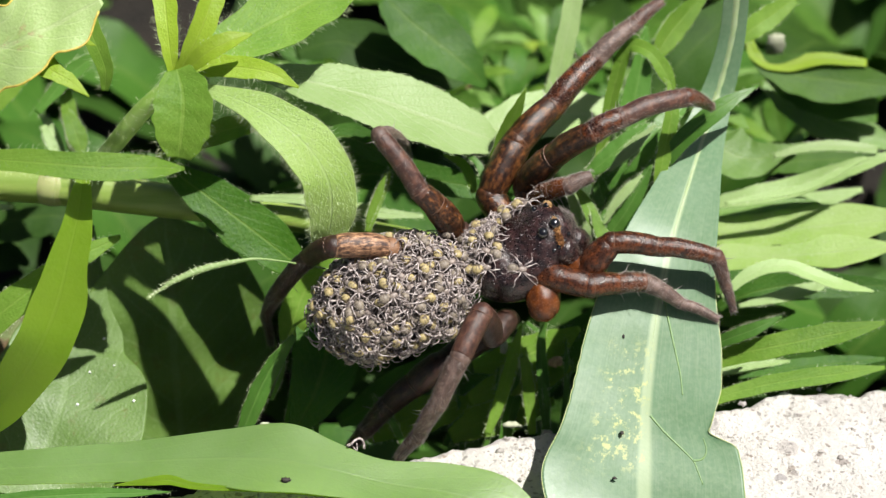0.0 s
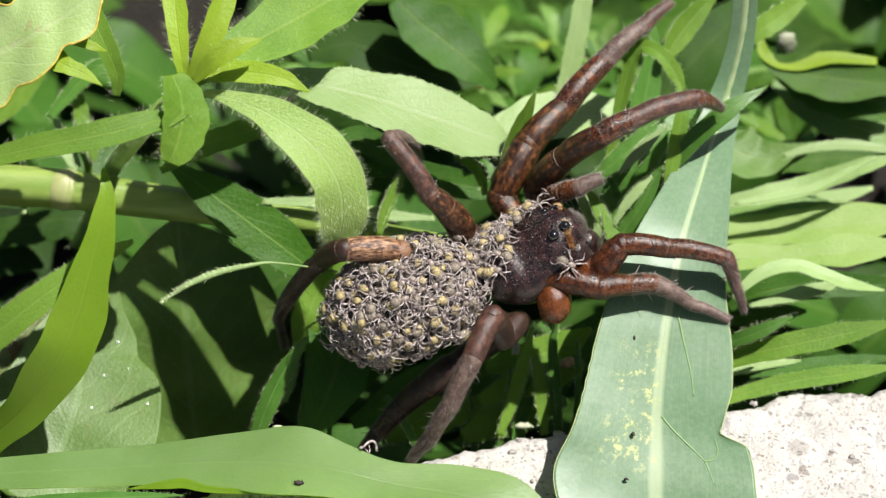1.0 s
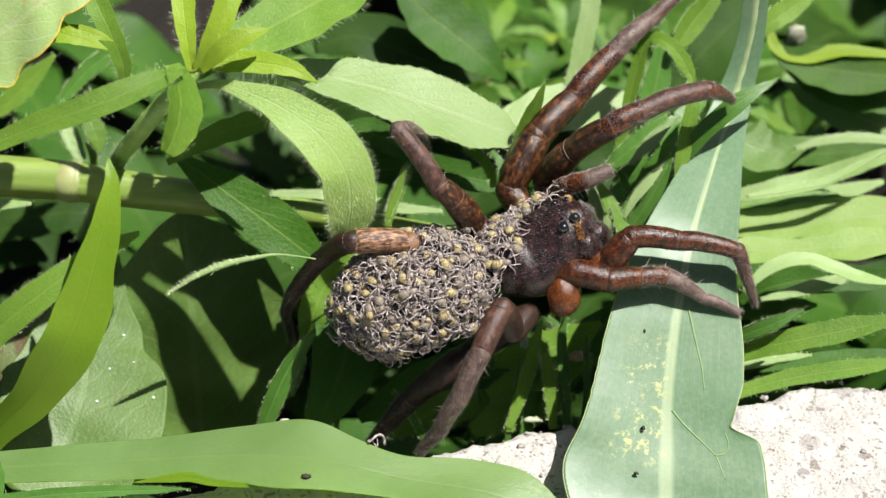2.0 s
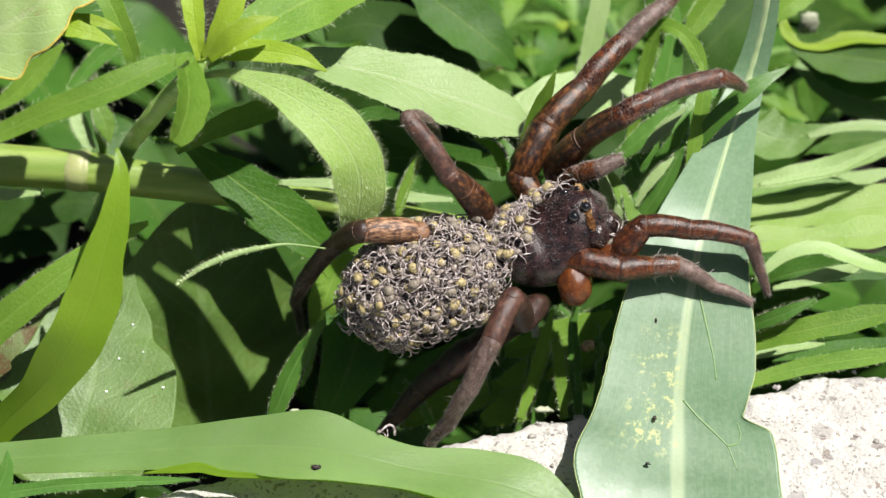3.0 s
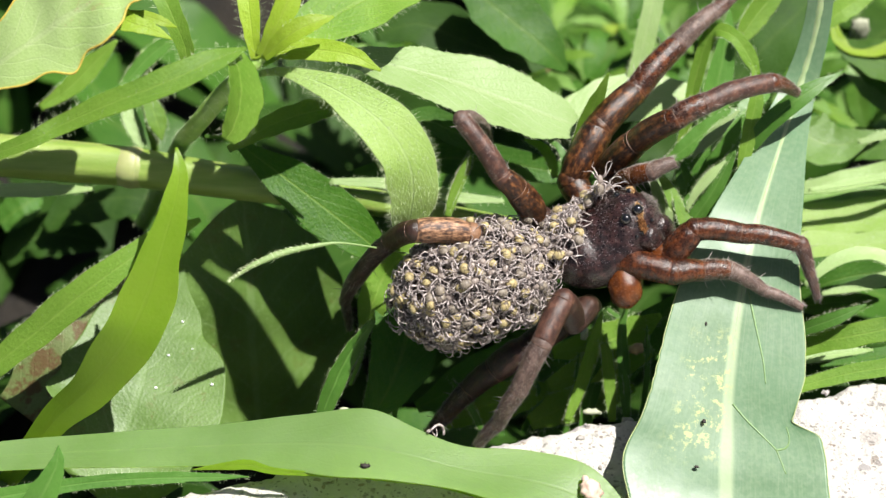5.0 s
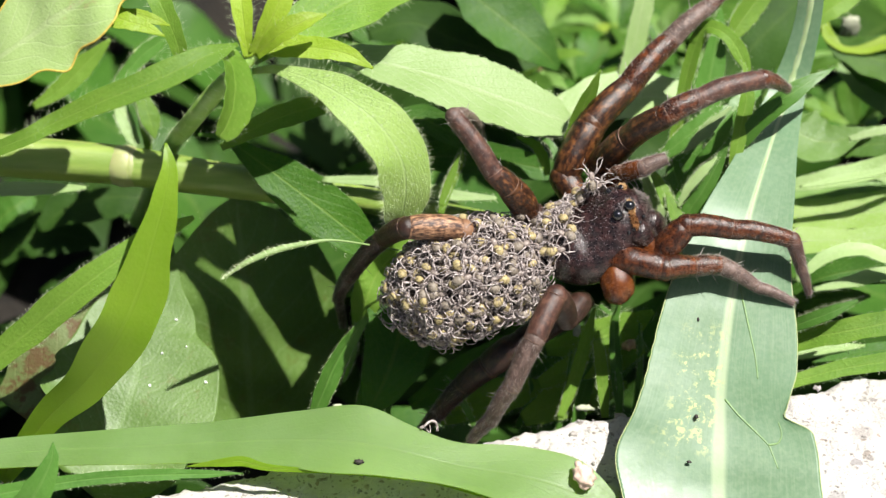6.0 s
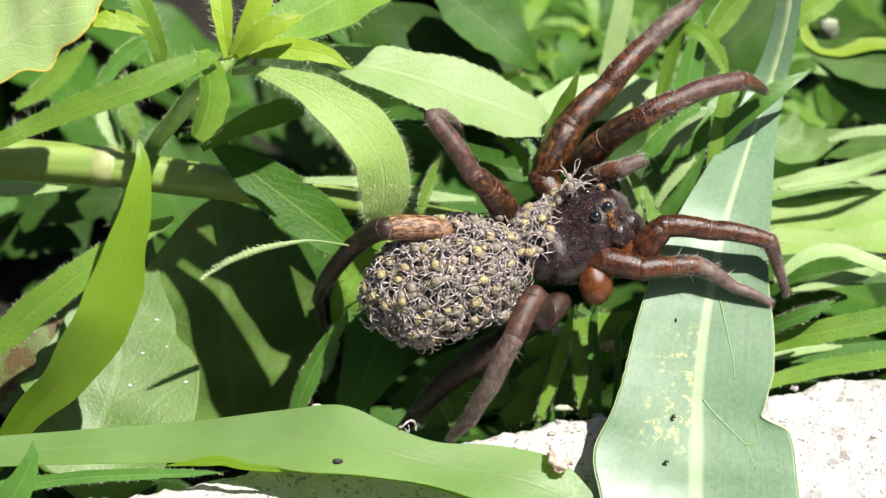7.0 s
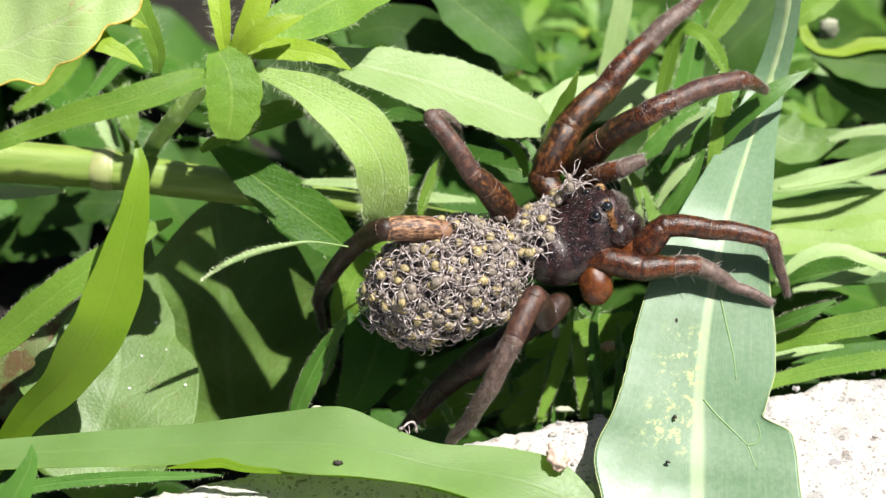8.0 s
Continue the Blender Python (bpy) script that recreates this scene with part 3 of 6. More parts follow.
# hairy shoot
shoot = thing("hairy_weed", (-27.06, 8.86, 12.38), "bright green hairy weed with long pointed leaves", "weed")
v, f = tube([(-31.66, 16.3, -2.81, 0.65), (-29.26, 17.3, 2.43, 0.69), (-27.24, 15.65, 7.85, 0.72), (-24.65, 6.08, 18.08, 0.72), (-21.98, 4.85, 22.79, 0.75), (-19.61, 5.2, 25.4, 0.61), (-18.07, 6.43, 26.92, 0.44), (-17.32, 6.44, 28.34, 0.17)], 14, 30)
STEM_AT = (-27.06, 8.86, 12.38)
shoot_stem = part("stem", v, f, M_STEM, shoot, STEM_AT, "pale green hairy stem")
rnd = random.Random(2)
roots = []
for i in range(1100):
    p = np.array(v[rnd.randrange(len(v))])
    way = np.array([rnd.uniform(-1, 1) for _ in range(3)])
    roots.append((p, way, rnd.uniform(0.3, 0.8), 0.012))
hv, hf = needles(roots)
part("hair", hv, hf, M_HAIRWHITE, shoot_stem, STEM_AT, "fine white hairs", smooth=False, kind="stuff")
leaf_on(shoot, "leaf", M_HAIRY, [(-19.04, 6.11, 25.18, 0.56), (-15.88, 8.88, 25.69, 1.51), (-11.78, 11.96, 26.23, 2.59), (-8.25, 14.13, 26.98, 2.41), (-5.14, 16.19, 27.62, 1.45), (-2.45, 18.19, 28.21, 0.14)], (0.1, -0.4, 0.91), "bright hairy leaf", hair=260, face_hair=200, rib=0.14, seed=11, keel=0.15, nu=60)
leaf_on(shoot, "leaf", M_YOUNG, [(-19.11, 5.13, 26.32, 0.35), (-19.36, 6.13, 28.03, 0.61), (-19.62, 7.67, 29.57, 0.83), (-19.93, 9.9, 31.09, 0.87), (-20.25, 12.14, 32.63, 0.18)], (0, -0.71, 0.71), hair=60, seed=12, keel=0.25)
leaf_on(shoot, "leaf", M_YOUNG, [(-18.8, 5.28, 26.48, 0.36), (-17.59, 6.13, 28.6, 0.8), (-16.53, 7.66, 30.41, 0.98), (-15.72, 10.12, 32.02, 0.81), (-15.01, 12.45, 32.94, 0.13)], (0.42, -0.53, 0.74), hair=30, seed=13, keel=0.3)
leaf_on(shoot, "leaf", M_YOUNG, [(-18.45, 5.15, 26.48, 0.38), (-16.62, 5.52, 28.27, 0.81), (-14.89, 6.22, 28.97, 0.76), (-13.11, 7.11, 29.01, 0.1)], (0.21, -0.31, 0.93), hair=20, seed=14, keel=0.3)
leaf_on(shoot, "leaf", M_YOUNG, [(-18.74, 6.92, 25.18, 0.37), (-16.44, 7.11, 25.65, 0.84), (-14.01, 7.0, 25.68, 0.9), (-11.6, 6.69, 25.37, 0.68), (-9.54, 6.06, 24.47, 0.08)], (0, -0.54, 0.84), "young yellow-green leaf", hair=50, seed=15, keel=0.2)
arch = leaf_on(shoot, "leaf", M_ARCH, [(-18.99, 5.85, 24.25, 0.25), (-16.84, 5.56, 24.67, 0.42), (-13.76, 4.7, 24.09, 1.08), (-11.2, 3.53, 23.2, 1.82), (-8.85, 2.28, 21.67, 2.18), (-7.47, 1.23, 19.78, 2.28), (-6.99, 0.58, 17.42, 2.08), (-7.22, 0.16, 14.74, 1.6), (-7.72, 0.21, 12.81, 0.9), (-8.05, 0.56, 11.18, 0.12)], (0.30, -0.55, 0.78), "arching hairy leaf bent over at the tip", hair=300, face_hair=900, seed=16, keel=0.10, nu=70)
droop = leaf_on(shoot, "leaf", M_HAIRY, [(-21.13, 4.39, 27.7, 1.0), (-20.89, 2.78, 26.94, 2.0), (-21.04, 1.41, 25.86, 2.3), (-21.49, 0.19, 24.35, 1.9), (-21.9, -0.37, 22.94, 0.9)], (0, -0.71, 0.71), "drooping leaf that flutters in the wind", hair=40, seed=17, keel=0.25)
sway = thing("swaying_leaf", (-36.07, -2.05, 24.09), "long narrow hairy leaf swaying in the wind", "leaf")
leaf_on(sway, "blade", M_HAIRY, [(-48.61, -1.28, 19.2, 0.24), (-42.5, -2.02, 21.29, 0.43), (-36.07, -2.05, 24.09, 0.66), (-33.51, -1.18, 24.96, 0.79), (-29.5, -0.77, 26.78, 1.02), (-25.25, 0.37, 27.92, 1.11), (-21.97, 2.18, 28.32, 0.94), (-19.61, 4.39, 27.7, 0.14)], (0, -0.45, 0.89), "narrow hairy blade", hair=110, face_hair=80, rib=0.12, seed=18, keel=0.18)
leaf_on(shoot, "leaf", M_POINTED, [(-24.55, 11.19, 12.62, 0.15), (-22.41, 11.36, 12.08, 0.3), (-20.39, 11.03, 10.48, 0.95), (-17.31, 9.25, 9.12, 1.95), (-14.52, 7.97, 7.42, 2.25), (-11.95, 6.79, 5.81, 1.85), (-9.4, 5.92, 3.81, 0.7), (-8.42, 5.63, 2.96, 0.15)], (-0.1, -0.45, 0.89), "dark green pointed leaf with a fine midrib", hair=90, hair_len=0.4, seed=19, keel=0.12, nu=56)
leaf_on(shoot, "leaf", M_HAIRY, [(-22.58, 10.36, 11.93, 0.3), (-19.26, 11.24, 13.66, 0.9), (-16.45, 11.84, 14.55, 1.05), (-14.13, 12.3, 15.01, 0.8), (-12.51, 12.88, 15.3, 0.14)], (0, -0.53, 0.85), hair=60, hair_len=0.4, seed=20, keel=0.2)
leaf_on(shoot, "leaf", M_HAIRY, [(-25.54, 10.76, 19.94, 0.27), (-25.41, 11.29, 21.87, 0.63), (-26.27, 12.28, 24.28, 0.85), (-27.4, 14.03, 26.03, 0.9), (-28.66, 16.72, 27.31, 0.27)], (0.11, -0.75, 0.65), hair=60, seed=21, keel=0.25)

# pale leaf in the middle ground
pale = thing("pale_leaf", (-13.03, 13.24, 19.59), "pale green toothed leaf among the weeds", "leaf")
leaf_on(pale, "blade", M_PALE, [(-14.48, 14.26, 19.19, 0.35), (-11.2, 13.08, 19.42, 1.37), (-7.53, 12.53, 18.87, 2.29), (-2.95, 12.37, 17.3, 3.02), (1.67, 11.98, 15.49, 3.03), (5.4, 11.83, 13.93, 1.8), (7.06, 12.14, 12.83, 0.19)], (0, -0.2, 0.98), "pale green blade", hair=200, hair_len=0.35, face_hair=60, seed=23, teeth=34, bite=0.05, keel=0.10, nu=120, rib=0.14)
pale2 = thing("pale_leaf", (5.58, 18.78, 10.98), "pale green leaf behind the grass", "leaf")
leaf_on(pale2, "blade", M_PALE, [(3.62, 14.93, 9.96, 0.53), (7, 17.02, 10.63, 1.85), (10.88, 18.44, 10.64, 2.48), (14.8, 19.19, 9.98, 2.07), (18.75, 19.42, 8.79, 0.29)], (0, -0.29, 0.96), rib=0.14, seed=24)

# leaf with a yellow rim, cut lobes
lobed = thing("lobed_leaf", (-38.14, 5.66, 26.15), "pale lobed leaf with a yellowed edge", "leaf")
lb = Blade([(-42.94, 5, 22.65, 0.48), (-38.58, 5.35, 25.84, 2.37), (-34.9, 6.44, 28.34, 3.75), (-31.7, 7.2, 30.51, 3.24), (-29.11, 8.73, 32.04, 2.74), (-26.52, 10.56, 33.87, 0.45)], (0.1, -0.47, 0.88), seed=25, rough=0.06, wave=0.08, nu=60, lobes=((0.72, 0.05, 0.3, 1),))
lbp = lb.build("blade", M_SPOTTED, lobed, "pale blade with rusty spots", rib=0.2)
for side in (0, 1):
    v, f = margin(lb.rim, side)
    part("margin", v, f, M_YELLOW, lbp, lb.mid[0][0], "yellowed leaf margin")
leaf_on(lobed, "lobe", M_YOUNG, [(-31.43, 7.67, 29.57, 1.85), (-28.89, 6.13, 29.44, 0.83), (-27.17, 5.8, 29.11, 0.55), (-25.44, 5.25, 28.56, 0.05)], (0.1, -0.47, 0.88), seed=26)

# fleshy stalk
stalk = thing("fleshy_stalk", (-44.33, 12.51, 8.95), "thick pale green stalk lying among the leaves", "stalk")
v, f = tube([(-49.55, 13.01, 9.46, 1.8), (-42.9, 12.58, 9.02, 1.8), (-37.21, 12.24, 8.69, 1.76), (-31.04, 11.91, 8.35, 1.66), (-24.87, 11.3, 7.75, 1.52), (-18.23, 10.7, 7.14, 1.38), (-11.58, 10.09, 6.54, 1.19), (-4.94, 9.29, 5.73, 0.95), (0.76, 8.65, 5.09, 0.76), (5.51, 8.15, 4.59, 0.57)], 20, 60, lobes=5, depth=0.05)
part("stem", v, f, M_STALK, stalk, (-44.33, 12.51, 8.95), "pale ribbed stalk")

v, f = tube([(-31.89, 11.97, 8.42, 1.66), (-31.31, 11.83, 8.42, 1.78), (-30.75, 11.87, 8.32, 1.76), (-30.09, 11.81, 8.25, 1.61)], 20, 12, lobes=5, depth=0.04)
part("node", v, f, M_NODE, stalk, (-31.32, 11.91, 8.35), "pale swollen joint")

# grass blade in front
blade = thing("grass", (-40.11, -11.42, -5.07), "translucent yellow-green grass blade lit from behind", "grass")
leaf_on(blade, "blade", M_BLADE, [(-39.91, -12.05, -4.3, 0.74), (-35.65, -10.73, 1.84, 1.28), (-32.02, -10.5, 6.31, 1.72), (-29.19, -9.77, 10.72, 2.22), (-27.52, -7.99, 13.91, 2.11), (-26.46, -6.1, 16.93, 1.57), (-25.54, -3.94, 19.66, 1.05), (-25.2, -2.11, 21.49, 0.61), (-25.51, -0.47, 22.56, 0.09)], (0.26, -0.73, 0.63), "translucent blade", seed=31, keel=0.25, thick=0.14, wave=0.02, nu=60, rib=0.12)
hairleaf = thing("hairy_leaf", (-37.59, -7.05, 7.78), "narrow hairy bright green leaf", "leaf")
leaf_on(hairleaf, "blade", M_HAIRY, [(-40.67, -7.6, 4.4, 0.9), (-36.88, -6.12, 7.29, 1.25), (-33.14, -4.69, 10.14, 1.29), (-30.02, -3.02, 11.81, 1.07), (-27.04, -0.83, 12.58, 0.9), (-24.02, 0.99, 12.99, 0.18)], (0.21, -0.64, 0.74), hair=220, hair_len=0.35, face_hair=100, seed=32)
bladelet = thing("grass", (-35.72, -18.14, -0.49), "short green grass blade beside the slab", "grass")
leaf_on(bladelet, "blade", M_GRASS, [(-37.38, -22.11, 1.2, 1.53), (-35.07, -20.57, 4.15, 1.25), (-33.81, -18.74, 5.99, 0.62), (-33.65, -17.67, 7.06, 0.04)], (0.33, -0.77, 0.55), rib=0.1, seed=33)

# broad leaves in the shade
broad = thing("broad_leaf", (-34.14, -9.79, -3.45), "broad matt green dock leaf catching the sun", "leaf")
leaf_on(broad, "blade", M_BROAD, [(-33.97, -12.05, -4.3, 2.76), (-31.08, -8.17, -3.24, 6.48), (-29.52, -3.58, -1.48, 6.99), (-29.34, 0.75, 0.02, 4.94), (-28.9, 4.79, 1.23, 2.85), (-28.46, 8.89, 2.5, 1.2), (-28.11, 11.64, 3.84, 0.19)], (0.15, -0.5, 0.85), "matt green blade", seed=35, rib=0.3, keel=0.10, wave=0.04, nu=60, nv=14, face_hair=150, hair_len=0.15)
broad2 = thing("broad_leaf", (-20.31, -2.29, -7.22), "broad dark green leaf in the shade of the spider", "leaf")
leaf_on(broad2, "blade", M_BROAD, [(-20.7, 0.29, -15.46, 3.5), (-20.84, 1.98, -12.15, 6.4), (-21.11, 3.6, -8.81, 8.2), (-21.27, 5.47, -5.08, 8.7), (-21.34, 7.33, -1.41, 8.0), (-21.51, 8.9, 1.81, 6.0), (-21.71, 10.09, 4.34, 3.2), (-21.74, 10.87, 5.92, 0.3)], (0.41, -0.93, 0.49), "shaded matt blade", seed=36, keel=0.05, wave=0.04, nu=60, nv=14, rib=0.2)
dry = thing("withered_leaf", (-36.68, -0.93, -0.24), "withering leaf with rust-brown patches", "leaf")
leaf_on(dry, "blade", M_DRY, [(-39.49, -4.9, -4.21, 2.38), (-36.21, -1.59, -0.9, 3.32), (-34.04, 1.74, 1.02, 2.86), (-32.31, 4.43, 2.29, 1.92), (-30.71, 7.84, 2.87, 0.24)], (0.1, -0.5, 0.86), rib=0.2, seed=37)

# flower bud stalk
bud = thing("seed_head", (-12.78, -0.45, 11.55), "slender pale green drooping seed head", "seed head")
v, f = tube([(-6.61, 1.87, 8.25, 0.08), (-10.08, -0.5, 11.54, 0.08), (-12.65, -1.68, 13.18, 0.1), (-14.3, -2.16, 13.41, 0.18), (-17.01, -2.95, 13.33, 0.27), (-19.4, -4.02, 12.96, 0.22), (-21.17, -4.9, 12.09, 0.04)], 10, 40)
BUD_AT = (-12.78, -0.45, 11.55)
budpart = part("stem", v, f, M_PALE, bud, BUD_AT, "pale green stem")
roots = []
for i in range(260):
    p = np.array(v[rnd.randrange(len(v) // 2, len(v))])
    roots.append((p, (-0.8 + rnd.uniform(-.6, .6), rnd.uniform(-.9, .9), rnd.uniform(-.5, .9)), rnd.uniform(0.25, 0.5), 0.022))
hv, hf = needles(roots)
part("bristle", hv, hf, M_HAIRWHITE, budpart, BUD_AT, "pale bristles", smooth=False, kind="stuff")

